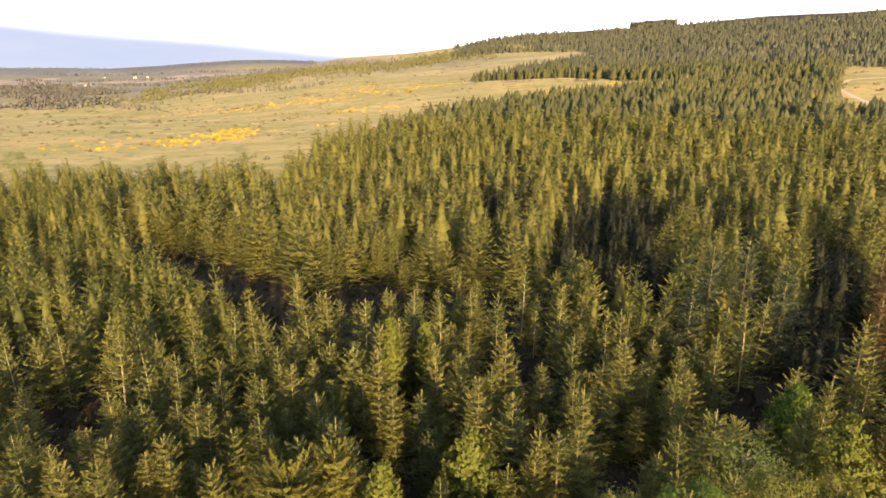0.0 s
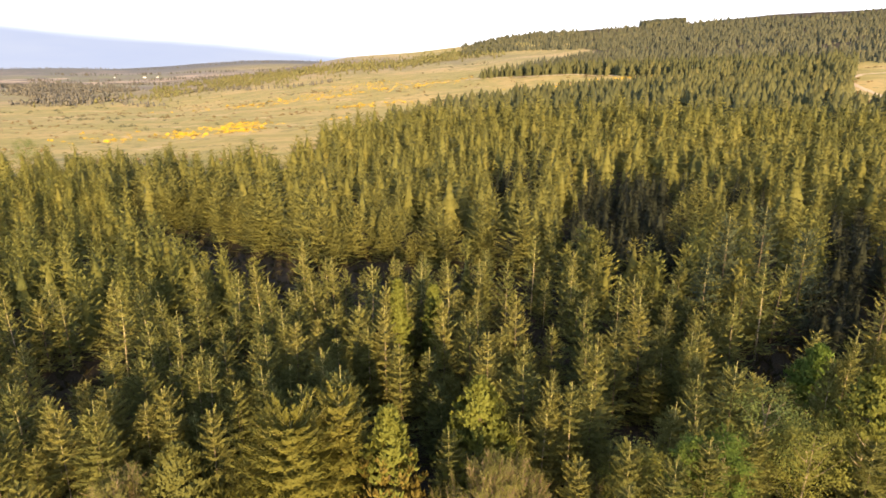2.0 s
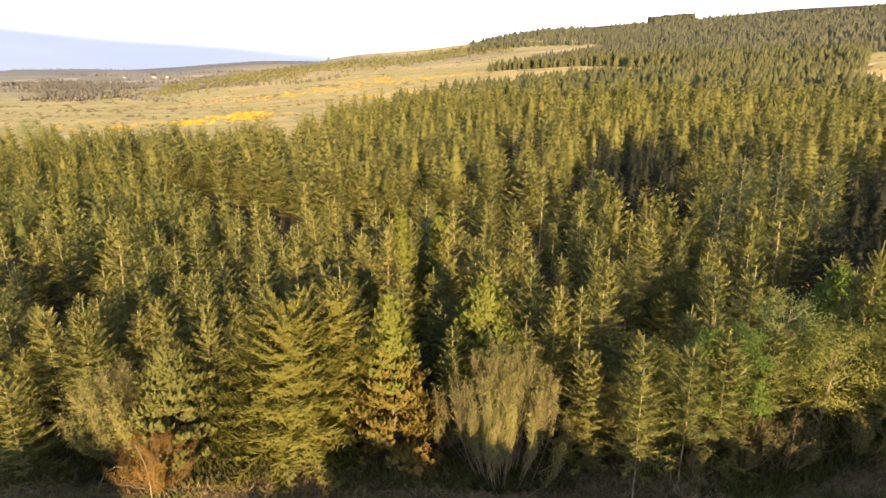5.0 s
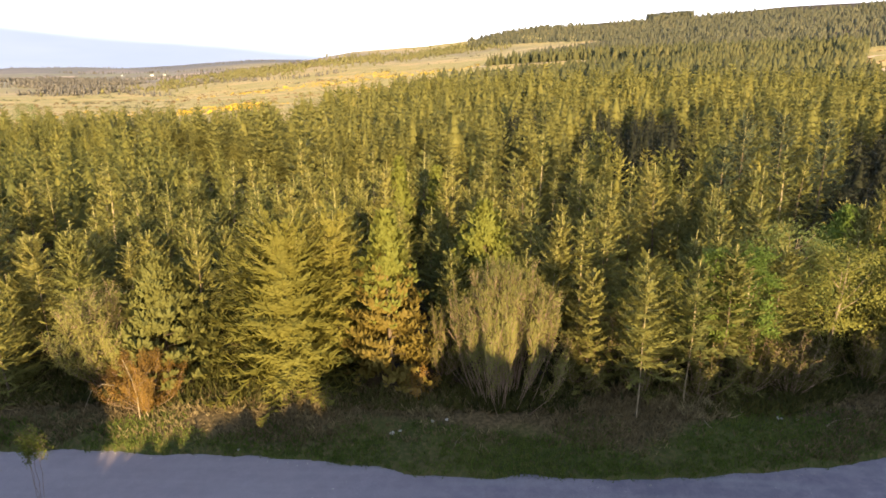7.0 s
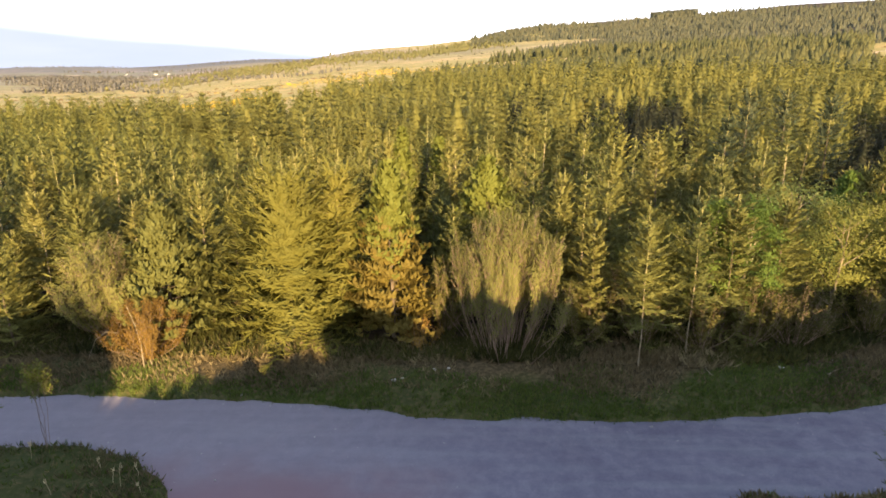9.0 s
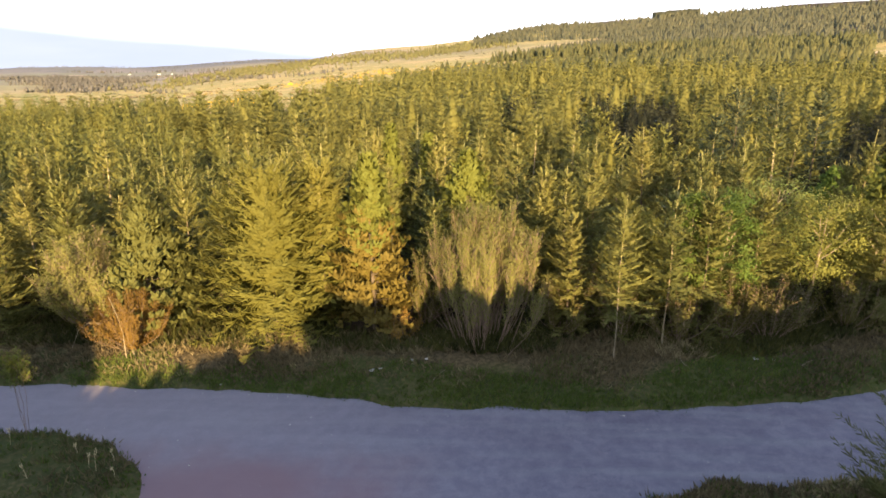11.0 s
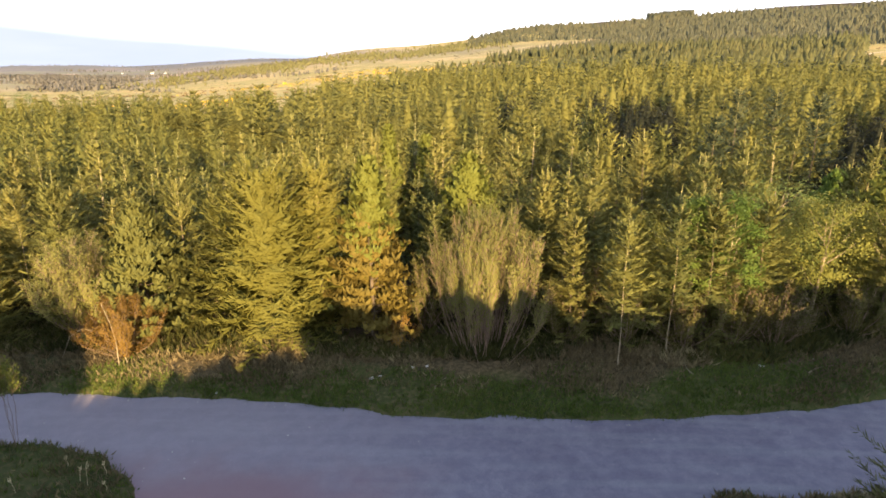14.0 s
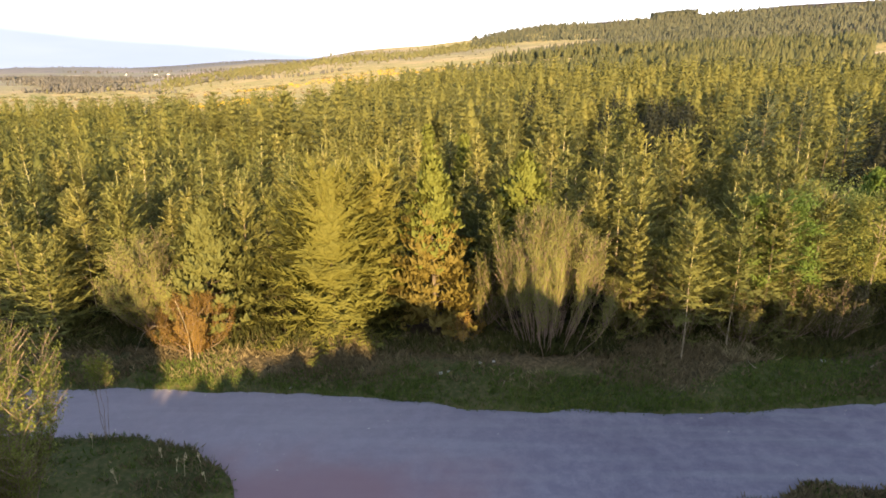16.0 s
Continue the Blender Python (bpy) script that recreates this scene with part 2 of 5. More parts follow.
def gravel_material():
    m, t, p = shader("road_gravel", 0.9, spec=0.25)
    pos = t.nodes.new("ShaderNodeNewGeometry").outputs["Position"]
    along = t.nodes.new("ShaderNodeMapping")
    along.inputs["Scale"].default_value = (0.16, 1.6, 1.0)
    t.links.new(pos, along.inputs[0])
    grit, patch, ruts = noise_fac(t, 38.0, 3.0, pos), noise_fac(t, 0.5, 5.0, pos), noise_fac(t, 1.2, 3.0, along.outputs[0])
    c = mixc(t, ramp(t, patch, 0.2, 0.8), (0.166, 0.151, 0.208), (0.216, 0.199, 0.264))
    blotch = noise_fac(t, 2.3, 5.0, pos, 0.65)
    c = mixc(t, ramp(t, blotch, 0.35, 0.68), mixc(t, 1.0, c, (0.84, 0.83, 0.86), "MULTIPLY"), mixc(t, 1.0, c, (1.12, 1.08, 1.05), "MULTIPLY"))
    c = mixc(t, mathn(t, "MULTIPLY", ramp(t, ruts, 0.40, 0.75), 0.45), c, (0.270, 0.255, 0.300))
    c = mixc(t, ramp(t, grit, 0.35, 0.7), mixc(t, 1.0, c, (0.72, 0.72, 0.72), "MULTIPLY"), c)
    sep = t.nodes.new("ShaderNodeSeparateXYZ")
    t.links.new(pos, sep.inputs[0])
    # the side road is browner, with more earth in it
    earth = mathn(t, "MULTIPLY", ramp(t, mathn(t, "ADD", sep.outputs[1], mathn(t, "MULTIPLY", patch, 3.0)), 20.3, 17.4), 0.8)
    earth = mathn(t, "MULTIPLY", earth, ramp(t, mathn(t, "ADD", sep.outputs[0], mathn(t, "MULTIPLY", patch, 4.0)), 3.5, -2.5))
    # gravel paler towards -x, dimmer towards +x: uneven light put into the colour
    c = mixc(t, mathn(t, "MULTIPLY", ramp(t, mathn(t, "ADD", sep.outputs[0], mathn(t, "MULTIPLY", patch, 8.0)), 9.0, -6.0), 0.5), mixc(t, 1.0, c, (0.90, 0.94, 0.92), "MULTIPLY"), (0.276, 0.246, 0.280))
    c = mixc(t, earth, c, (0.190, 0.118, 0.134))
    t.links.new(c, p.inputs["Base Color"])
    bump = t.nodes.new("ShaderNodeBump")
    bump.inputs["Strength"].default_value, bump.inputs["Distance"].default_value = 0.5, 0.03
    t.links.new(grit, bump.inputs["Height"])
    t.links.new(bump.outputs[0], p.inputs["Normal"])
    return m


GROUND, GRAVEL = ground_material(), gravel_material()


# ---- lie of the land ----
def smooth(x, a, b):
    u = np.clip((np.asarray(x, float) - a) / (b - a), 0, 1)
    return u * u * (3 - 2 * u)


def wave(x, y, size, seed=0.0):
    """Cheap smooth unevenness, about -1 to 1."""
    x, y = np.asarray(x, float) / size, np.asarray(y, float) / size
    return (np.sin(x * 1.3 + 2.1 * np.sin(y * 0.7 + seed)) + np.sin(y * 1.7 + 1.7 * np.sin(x * 0.9 + 2 + seed))
            + np.sin((x + y) * 2.3 + seed * 3) * 0.6 + np.sin((x - y * 1.2) * 3.9 + seed) * 0.35) / 2.6


def road_inside(x, y):
    """Metres inside the gravel (negative outside): a lane along x and a side road towards -y."""
    x, y = np.asarray(x, float), np.asarray(y, float)
    far = 20.4 + 1.35 * smooth(2 - x, 0, 13) + 0.0117 * np.maximum(0, x - 4.5) ** 2
    near = np.where(x < 0, 18.65, 16.0 + 0.75 * smooth(x, 7.2, 9.6) + 0.16 * wave(x, y, 1.4, 5)) + np.maximum(0, x - 16) * 0.1
    lane = np.minimum(far - y, y - near)
    pinch = smooth(y, 15, 4)
    along = x
    x = x - 0.315 * np.maximum(0, 4 - y)
    side = np.minimum(x + 8.1 - 5.2 * pinch, 6.6 - 5.0 * pinch - x)
    side = np.minimum(np.minimum(side, 19.5 - y), y + 5)
    x = along
    # rounded corner of the grass island
    dx, dy = -(x + 12.9), 14.3 - y
    corner = np.where((dx < 0) & (dy < 0) & (x < -7.0), (np.hypot(dx / 4.9, dy / 4.25) - 1) * 4.5, -9.0)
    return np.maximum(np.maximum(lane, side), np.minimum(corner, 19.0 - y)) + 0.10 * wave(x, y, 0.55) + 0.12 * wave(x, y, 1.9, 2)


def land(x, y):
    """Height of the ground."""
    x, y = np.asarray(x, float), np.asarray(y, float)
    r = np.hypot(x, y)
    az = np.degrees(np.arctan2(x, y))
    a = np.clip(az, -180, 180)
    top = np.where(a < 0, 73 + 2.9 * a, 73 + 36 * (1 - np.exp(-np.maximum(a, 0) / 9)) + 0.22 * a)
    top = np.where(a < -25.2, 0.0, top)
    top = np.where(a > 60, 122 - 1.2 * np.abs(a - 60), top)
    top = np.where((a < -60) | (a > 150), -6.0, top)
    rise = np.where(r < 1000, (r / 1000) ** 1.8, 1 - 0.35 * smooth(r, 1000, 1900))
    z = top * rise - np.interp(a, (-10, -4, 1, 5, 10, 17.5, 25, 36, 60), (-9, 0, 5, 6, 9, 9.5, 8, 6, 6)) * smooth(r, 430, 1000) * (np.abs(a) < 90)
    # the far plain and its hills
    far = smooth(r, 1300, 3900) * np.interp(a, (-45, -39, -36, -31, -27, -22.5, -19, -13.6, 10), (42, 44, 60, 58, 61, 81, 91, 93, 64)) + 7 * wave(a * 90, r, 420) * smooth(r, 1500, 3000)
    z = np.where(np.abs(a) < 70, np.maximum(z, 0) * 1.0 + far * (1 - smooth(z, 20, 60)) + np.minimum(z, 0), z)
    z = z + wave(x, y, 60) * 1.1 * smooth(r, 110, 260) + wave(x, y, 210, 1) * 4 * smooth(r, 300, 700)
    # bank between lane and wood; sunk road bed
    bank = -0.62 + 0.50 * smooth(y, 21.2, 24.0)
    near = smooth(r, 90, 40)
    z = z * (1 - near) + near * (z * 0.2 + bank)
    z = z + near * (0.06 * wave(x, y, 1.1) + 0.05 * wave(x, y, 3.3, 4))
    d = road_inside(x, y)
    bed = smooth(d, -0.35, 0.12)
    return np.where(r < 60, z * (1 - bed) + bed * (-0.86), z)


def in_forest(x, y):
    """Where the conifers stand: 1 the young stand by the lane, 2 the stand behind the ride, 3 the wood on the hill, 0 none."""
    x, y = np.asarray(x, float), np.asarray(y, float)
    r = np.hypot(x, y)
    az = np.degrees(np.arctan2(x, y))
    edge_y = 24.8 + 0.5 * wave(x, y, 3) + np.maximum(0, x - 14) * 0.35
    young_to = 57.2 + 0.83 * np.maximum(0, -19 - x) + 11 * smooth(x, 8, 17) + 0.8 * wave(x, 0, 5)
    full_from = 70.8 + 0.70 * np.maximum(0, -15 - x) - 9 * smooth(x, 4, 17) + 0.6 * wave(x, 0, 4, 2)
    young_to = young_to + 1.5 + (full_from - young_to) * smooth(-x, 46, 58)
    # moor edge: across at y 146 on the low side with a notch, then running back up the hill
    jag = 3 * wave(x, y, 14)
    moor_y = np.where(x < -46, 146 + 3 * wave(x, 0, 11), np.interp(x, (-37, -36, -15, 24, 97, 150), (124, 186, 225, 290, 330, 362))) + jag
    moor_y = np.where(x > 150, 4000, moor_y)
    one = (y > edge_y) & (y < young_to)
    two = (y >= full_from) & (y < moor_y)
    # the hill wood starts behind a strip of moor with a track
    hill_y = np.interp(x, (18, 83, 149, 240), (471, 444, 364, 300))
    back = np.interp(x, (18, 73, 114, 165, 174, 190), (475, 550, 612, 640, 660, 1400))
    three = (x > 18) & (y > hill_y + jag) & (y < back)
    clear = (y > 215) & (y < 480) & (x > 0.625 * y + 2 * wave(x, y, 12))
    kind = np.where(one, 1, np.where(two, 2, np.where(three, 3, 0)))
    kind = np.where((kind == 2) & (y > hill_y), 3, kind)
    return np.where(clear & (kind > 1), 0, kind)


def tri_mesh(name, v, t, material, tone=None, smooth_shade=False, normals=None):
    """A mesh from arrays of points and triangles."""
    v, t = np.ascontiguousarray(v, np.float32), np.ascontiguousarray(t, np.int32)
    me = bpy.data.meshes.new(name)
    me.vertices.add(len(v))
    me.vertices.foreach_set("co", v.ravel())
    me.loops.add(t.size)
    me.loops.foreach_set("vertex_index", t.ravel())
    me.polygons.add(len(t))
    me.polygons.foreach_set("loop_start", np.arange(0, t.size, 3, dtype=np.int32))
    me.polygons.foreach_set("use_smooth", np.full(len(t), smooth_shade, bool))
    if tone is not None:
        me.attributes.new("tone", "FLOAT", "POINT").data.foreach_set("value", np.ascontiguousarray(tone, np.float32))
    me.materials.append(material)
    me.update(calc_edges=True)
    if normals is not None:
        me.polygons.foreach_set("use_smooth", np.ones(len(t), bool))
        me.normals_split_custom_set_from_vertices(normals)
    return me


def puffed(v, t, blend=0.7, centre=None, lift=0.4):
    """Turns the blades of a crown outwards and gives them soft normals, as a mass of fine needles has."""
    def outward(p):
        if centre is None:
            o = np.stack([p[:, 0], p[:, 1], lift * np.hypot(p[:, 0], p[:, 1]) + 0.12], -1)
        else:
            o = p - [0, 0, centre] + [0, 0, lift]
        return o / (np.linalg.norm(o, axis=1, keepdims=True) + 1e-9)
    fn = np.cross(v[t[:, 1]] - v[t[:, 0]], v[t[:, 2]] - v[t[:, 0]])
    fn /= np.linalg.norm(fn, axis=1, keepdims=True) + 1e-12
    back = (fn * outward(v[t].mean(1))).sum(1) < 0
    t = t.copy()
    t[back] = t[back][:, ::-1]
    fn[back] *= -1
    vn = np.zeros_like(v)
    for k in range(3):
        np.add.at(vn, t[:, k], fn)
    vn /= np.linalg.norm(vn, axis=1, keepdims=True) + 1e-12
    n = blend * outward(v) + (1 - blend) * vn
    return v, t, n / (np.linalg.norm(n, axis=1, keepdims=True) + 1e-12)


def part(name, mesh, parent, label=""):
    ob = new(name, mesh)
    ob.parent = parent
    if label:
        tagged(ob, label)
    return ob


def grid_faces(rows, cols, wrap=False):
    i, j = np.meshgrid(np.arange(rows - 1), np.arange(cols if wrap else cols - 1), indexing="ij")
    a, b = i * cols + j, i * cols + (j + 1) % cols
    c, d = a + cols, b + cols
    return np.concatenate([np.stack([a, b, d], -1).reshape(-1, 3), np.stack([a, d, c], -1).reshape(-1, 3)])


def build_ground():
    ang = np.radians(np.concatenate([np.arange(-56, 56, 0.7), np.arange(56, 304, 4.0)]))
    rad = np.concatenate([np.array([0.02]), np.arange(1.0, 12, 1.0), np.arange(12, 29, 0.2), 29 * 1.045 ** np.arange(0, 115)])
    rad = rad[rad < 4600]
    rr, aa = np.meshgrid(rad, ang, indexing="ij")
    x, y = (rr * np.sin(aa)).ravel(), (rr * np.cos(aa)).ravel()
    v = np.stack([x, y, land(x, y)], -1)
    f = grid_faces(len(rad), len(ang), True)[:, ::-1]
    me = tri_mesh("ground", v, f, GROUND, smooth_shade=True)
    kind = in_forest(x, y)
    r = np.hypot(x, y)
    az = np.degrees(np.arctan2(x, y))
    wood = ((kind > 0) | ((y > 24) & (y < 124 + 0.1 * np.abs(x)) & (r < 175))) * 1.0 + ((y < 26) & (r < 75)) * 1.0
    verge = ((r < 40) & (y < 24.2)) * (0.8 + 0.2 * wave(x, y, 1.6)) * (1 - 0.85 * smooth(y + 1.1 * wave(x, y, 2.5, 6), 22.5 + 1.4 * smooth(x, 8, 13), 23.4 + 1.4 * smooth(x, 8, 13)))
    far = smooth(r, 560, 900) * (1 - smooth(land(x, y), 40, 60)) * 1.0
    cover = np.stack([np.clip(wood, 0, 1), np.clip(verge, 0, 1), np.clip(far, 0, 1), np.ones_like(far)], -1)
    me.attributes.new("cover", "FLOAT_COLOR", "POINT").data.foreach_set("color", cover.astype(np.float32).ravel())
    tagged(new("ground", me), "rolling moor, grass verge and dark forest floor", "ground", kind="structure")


def build_road():
    x = np.arange(-48, 48.1, 0.5)
    y = np.arange(-40, 27, 0.5)
    xx, yy = np.meshgrid(x, y, indexing="ij")
    inside = road_inside(xx, yy) > -1.0
    z = -0.70 + 0.018 * wave(xx, yy, 1.3) + 0.03 * wave(xx, yy, 4.0, 3)
    v = np.stack([xx, yy, z], -1).reshape(-1, 3)
    f = grid_faces(len(x), len(y))[:, ::-1]
    keep = inside.ravel()[f].all(1)
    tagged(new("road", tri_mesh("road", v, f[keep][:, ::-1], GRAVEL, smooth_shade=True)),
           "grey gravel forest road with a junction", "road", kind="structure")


build_ground()
build_road()


# ---- conifers ----
SHOOT = bark("pale_shoot", (0.165, 0.158, 0.060), (0.26, 0.238, 0.100))


def sprigs(root, heading, slope, length, width, roll, fold=0.12):
    """Pointed blades, two triangles each, from arrays."""
    d = np.stack([np.cos(heading), np.sin(heading), slope], -1)
    d /= np.linalg.norm(d, axis=1, keepdims=True)
    side = np.stack([-np.sin(heading), np.cos(heading), np.zeros_like(heading)], -1)
    up = np.cross(d, side)
    s = side * np.cos(roll)[:, None] + up * np.sin(roll)[:, None]
    tip = root + d * length[:, None]
    mid = root + d * (0.42 * length)[:, None] - up * (fold * length)[:, None]
    v = np.stack([root, mid + s * width[:, None], tip, mid - s * width[:, None]], 1).reshape(-1, 3)
    k = np.arange(len(root))[:, None] * 4
    t = np.concatenate([k + [0, 1, 2], k + [0, 2, 3]])
    return v, t


def tube(points, radii, sides=6):
    """A tapered round stem along points."""
    p, r = np.asarray(points, float), np.asarray(radii, float)
    axis = np.gradient(p, axis=0)
    axis /= np.linalg.norm(axis, axis=1, keepdims=True)
    ref = np.where(np.abs(axis[:, 2:3]) > 0.9, [[1.0, 0, 0]], [[0, 0, 1.0]])
    u = np.cross(axis, ref)
    u /= np.linalg.norm(u, axis=1, keepdims=True)
    w = np.cross(axis, u)
    a = np.arange(sides) / sides * 2 * np.pi
    ring = u[:, None] * np.cos(a)[None, :, None] + w[:, None] * np.sin(a)[None, :, None]
    v = (p[:, None] + ring * r[:, None, None]).reshape(-1, 3)
    return v, grid_faces(len(p), sides, True)


def merge(pieces):
    vs, ts, n = [], [], 0
    for v, t in pieces:
        vs.append(v), ts.append(np.asarray(t) + n)
        n += len(v)
    return np.concatenate(vs), np.concatenate(ts)


def spruce(seed, h, r, low=0.05, whorls=12, boughs=6, fill=0.5, twigs=7, taper=0.8, up=0.95, droop=-0.05, curl=0.22, wide=0.032, twig=0.42, leader=0.09, ragged=0.3, bare=0.0, sides=6, mess=0.15, sticks=True, stout=0.010):
    """One spruce: trunk, pale leader with its upper bough stems, and crown. Whorls of boughs, each a flat spray of needled twigs.
    low: where the crown starts; fill: short boughs between the whorls; bare: how much of each bough is bare at its root."""
    g = np.random.default_rng(seed)
    top = 1 - leader
    level = low + (top - low) * (np.arange(whorls) / (whorls - 1)) ** 0.94
    n = whorls * boughs
    f = np.clip(np.repeat(level, boughs) + g.normal(0, 0.05 * mess, n), low, 1)
    az = (np.arange(n) % boughs + 0.55 * g.random(n)) / boughs * 6.283 + np.repeat(g.random(whorls) * 6.283, boughs)
    scale = 1 - ragged * g.random(n) ** 1.6
    more = int(n * fill)
    f = np.append(f, low + (top - low) * g.random(more) ** 0.9)
    az = np.append(az, g.random(more) * 6.283)
    scale = np.append(scale, 0.35 + 0.45 * g.random(more))
    n += more
    rel = np.clip((1 - f) / (1 - low), 0, 1)
    # one side a little weaker than the other
    scale = scale * (1 - 0.25 * ragged * (1 + np.sin(az + g.random() * 6.283)))
    length = (r * rel ** taper + 0.05 * r) * scale + 0.05
    slope = droop + (up - droop) * (1 - rel) ** 1.5 + g.normal(0, mess, n)
    S = bare + (1 - bare) * (0.10 + 0.86 * (np.arange(twigs)[None] + g.random((n, twigs))) / twigs)
    L, A, K, F = (q[:, None] * np.ones((1, twigs)) for q in (length, az, slope, f))
    at = np.stack([np.cos(A) * L * S, np.sin(A) * L * S, F * h + L * (K * S + curl * S * S)], -1).reshape(-1, 3)
    rise = (K + 2 * curl * S).ravel()
    m = n * twigs
    blades = []
    for side in (-1, 0, 1):
        ln = (0.11 + twig * L * (1.12 - S)).ravel() * (0.75 + 0.5 * g.random(m)) if side else (0.14 + 1.1 * L / twigs).ravel() * (0.9 + 0.3 * g.random(m))
        ln = np.minimum(ln, (0.75 if side else 1.3) * twig * r * 0.6 + 0.25)
        turn = side * (0.75 + 0.35 * g.random(m)) + g.normal(0, 1.2 * mess, m)
        blades.append(sprigs(at, A.ravel() + turn, rise * (0.75 if side else 1.0) + g.normal(0.05, 0.08 + 0.9 * mess, m), ln, np.minimum(wide, 0.30 * ln) * (0.8 + 0.5 * g.random(m)), g.normal(0, 0.55, m), 0.06 * side * side))
    # short needled shoots on the leader
    k = 9
    zl = h * (top + leader * (np.arange(k) + 0.3) / k * 0.9)
    blades.append(sprigs(np.stack([np.zeros(k), np.zeros(k), zl], -1), g.random(k) * 6.283, 0.9 + g.random(k), 0.05 + 0.16 * (1 - np.arange(k) / k), np.full(k, 0.7 * wide), g.normal(0, 0.8, k)))
    u = np.linspace(0, 1, 6 if sides > 4 else 3)
    trunk = tube(np.stack([0.03 * np.sin(u * 5 + seed), 0.02 * np.cos(u * 4), u * h * 0.7 - 0.05], -1), stout * h * (1 - 0.62 * u), sides)
    u = np.linspace(0, 1, 4)
    stems = [tube(np.stack([0 * u, 0 * u, h * (0.55 + 0.45 * u)], -1), 0.0038 * h * (1 - 0.5 * u), 5 if sticks else 3)]
    for b in np.where((f > 0.70) & (scale > 0.6) & sticks)[0]:
        e = length[b] * np.array([0, 0.5, 0.95])
        stems.append(tube(np.stack([np.cos(az[b]) * e, np.sin(az[b]) * e, f[b] * h + e * (slope[b] + curl * e / length[b])], -1), [0.016, 0.011, 0.004], 3))
    return trunk, merge(stems), merge(blades)


def tree_thing(name, made, bark_mat, leaf_mat, label, category, group="", centre=None, blend=0.5, shoot=None):
    """made: trunk and crown, or trunk, leader and crown."""
    top = new(name)
    part("trunk", tri_mesh("trunk", *made[0], bark_mat), top)
    if len(made) == 3:
        part("leader", tri_mesh("leader", *made[1], shoot or SHOOT), top, "pale straight leading shoot")
    v, t, n = puffed(*made[-1], blend, centre=centre)
    part("crown", tri_mesh("crown", v, t, leaf_mat, normals=n), top)
    return tagged(top, label, category, group)


def on_ground(x, y, turn=0.0, size=1.0, sink=0.04):
    return pose(x, y, float(land(x, y)) - sink, 0, 0, turn) @ Matrix.Diagonal((size, size, size, 1))


def put_copies(master, spots, g, low=0.85, high=1.15):
    """The first spot takes the master itself, the others copies; each with a height, breadth and lean of its own."""
    for i, (x, y) in enumerate(spots):
        tall = low + (high - low) * g.random()
        wide = (0.5 * tall + 0.5) * (0.85 + 0.35 * g.random())
        m = pose(x, y, float(land(x, y)) - 0.05, g.normal(0, 1.6), g.normal(0, 1.6), g.random() * 360)
        ob = master if i == 0 else copy_thing(master, m)
        ob.matrix_basis = m
        ob.scale = (wide, wide, tall)


def stand(name, templates, x, y, size, g, material, label, spread=1.0):
    """Many far trees joined into one mesh."""
    pick = g.integers(0, len(templates), len(x))
    size = size * (1 + 0.12 * wave(x, y, 5, 8))
    z = land(x, y) - 0.05
    turn = g.random(len(x)) * 2 * np.pi
    vs, ts, ns, tones, n = [], [], [], [], 0
    broad = spread * size * (0.75 + 0.5 * g.random(len(x)))
    tone_of = np.clip(0.5 + 0.22 * wave(x, y, 16, 5) + 0.22 * wave(x, y, 75, 3) + g.normal(0, 0.24, len(x)), 0, 1)
    for k, (v, t, nv) in enumerate(templates):
        at = np.where(pick == k)[0]
        if not len(at):
            continue
        c, s = np.cos(turn[at])[:, None] * broad[at][:, None], np.sin(turn[at])[:, None] * broad[at][:, None]
        p = np.stack([v[None, :, 0] * c - v[None, :, 1] * s + x[at][:, None], v[None, :, 0] * s + v[None, :, 1] * c + y[at][:, None],
                      v[None, :, 2] * size[at][:, None] + z[at][:, None]], -1)
        ts.append((t[None] + (np.arange(len(at)) * len(v))[:, None, None] + n).reshape(-1, 3))
        vs.append(p.reshape(-1, 3))
        c, s = np.cos(turn[at])[:, None], np.sin(turn[at])[:, None]
        ns.append(np.stack([nv[None, :, 0] * c - nv[None, :, 1] * s, nv[None, :, 0] * s + nv[None, :, 1] * c, nv[None, :, 2] + 0 * c], -1).reshape(-1, 3))
        tones.append(np.repeat(tone_of[at], len(v)))
        n += p.shape[0] * p.shape[1]
    me = tri_mesh(name, np.concatenate(vs), np.concatenate(ts), material, np.concatenate(tones), normals=np.concatenate(ns))
    return tagged(new(name, me), label, "trees", kind="stuff")


def planted(g, x0, x1, y0, y1, gap, jitter=0.38):
    """Planting places on rows, unevenly filled."""
    xx, yy = np.meshgrid(np.arange(x0, x1, gap), np.arange(y0, y1, gap * 1.05), indexing="ij")
    xx, yy = xx.ravel(), yy.ravel()
    turn = 0.21
    x = xx * math.cos(turn) - (yy - y0) * math.sin(turn) + g.normal(0, gap * jitter, len(xx))
    y = y0 + xx * math.sin(turn) + (yy - y0) * math.cos(turn) + g.normal(0, gap * jitter, len(xx))
    return x, y


def seen(x, y, spread=45.0):
    return np.abs(np.degrees(np.arctan2(x, y + 3))) < spread


def joined_up(*made):
    """Puts pieces of one tree, each with its normals, together."""
    v, t = merge([m[:2] for m in made])
    return v, t, np.concatenate([m[2] for m in made])


def far_tree(made, blend=0.5, core=None):
    """Leader and crown of one spruce in one piece, with its normals, round a dim inner mass."""
    tree = puffed(*merge(made[1:]), blend)
    return joined_up(core, tree) if core else tree


G = np.random.default_rng(7)
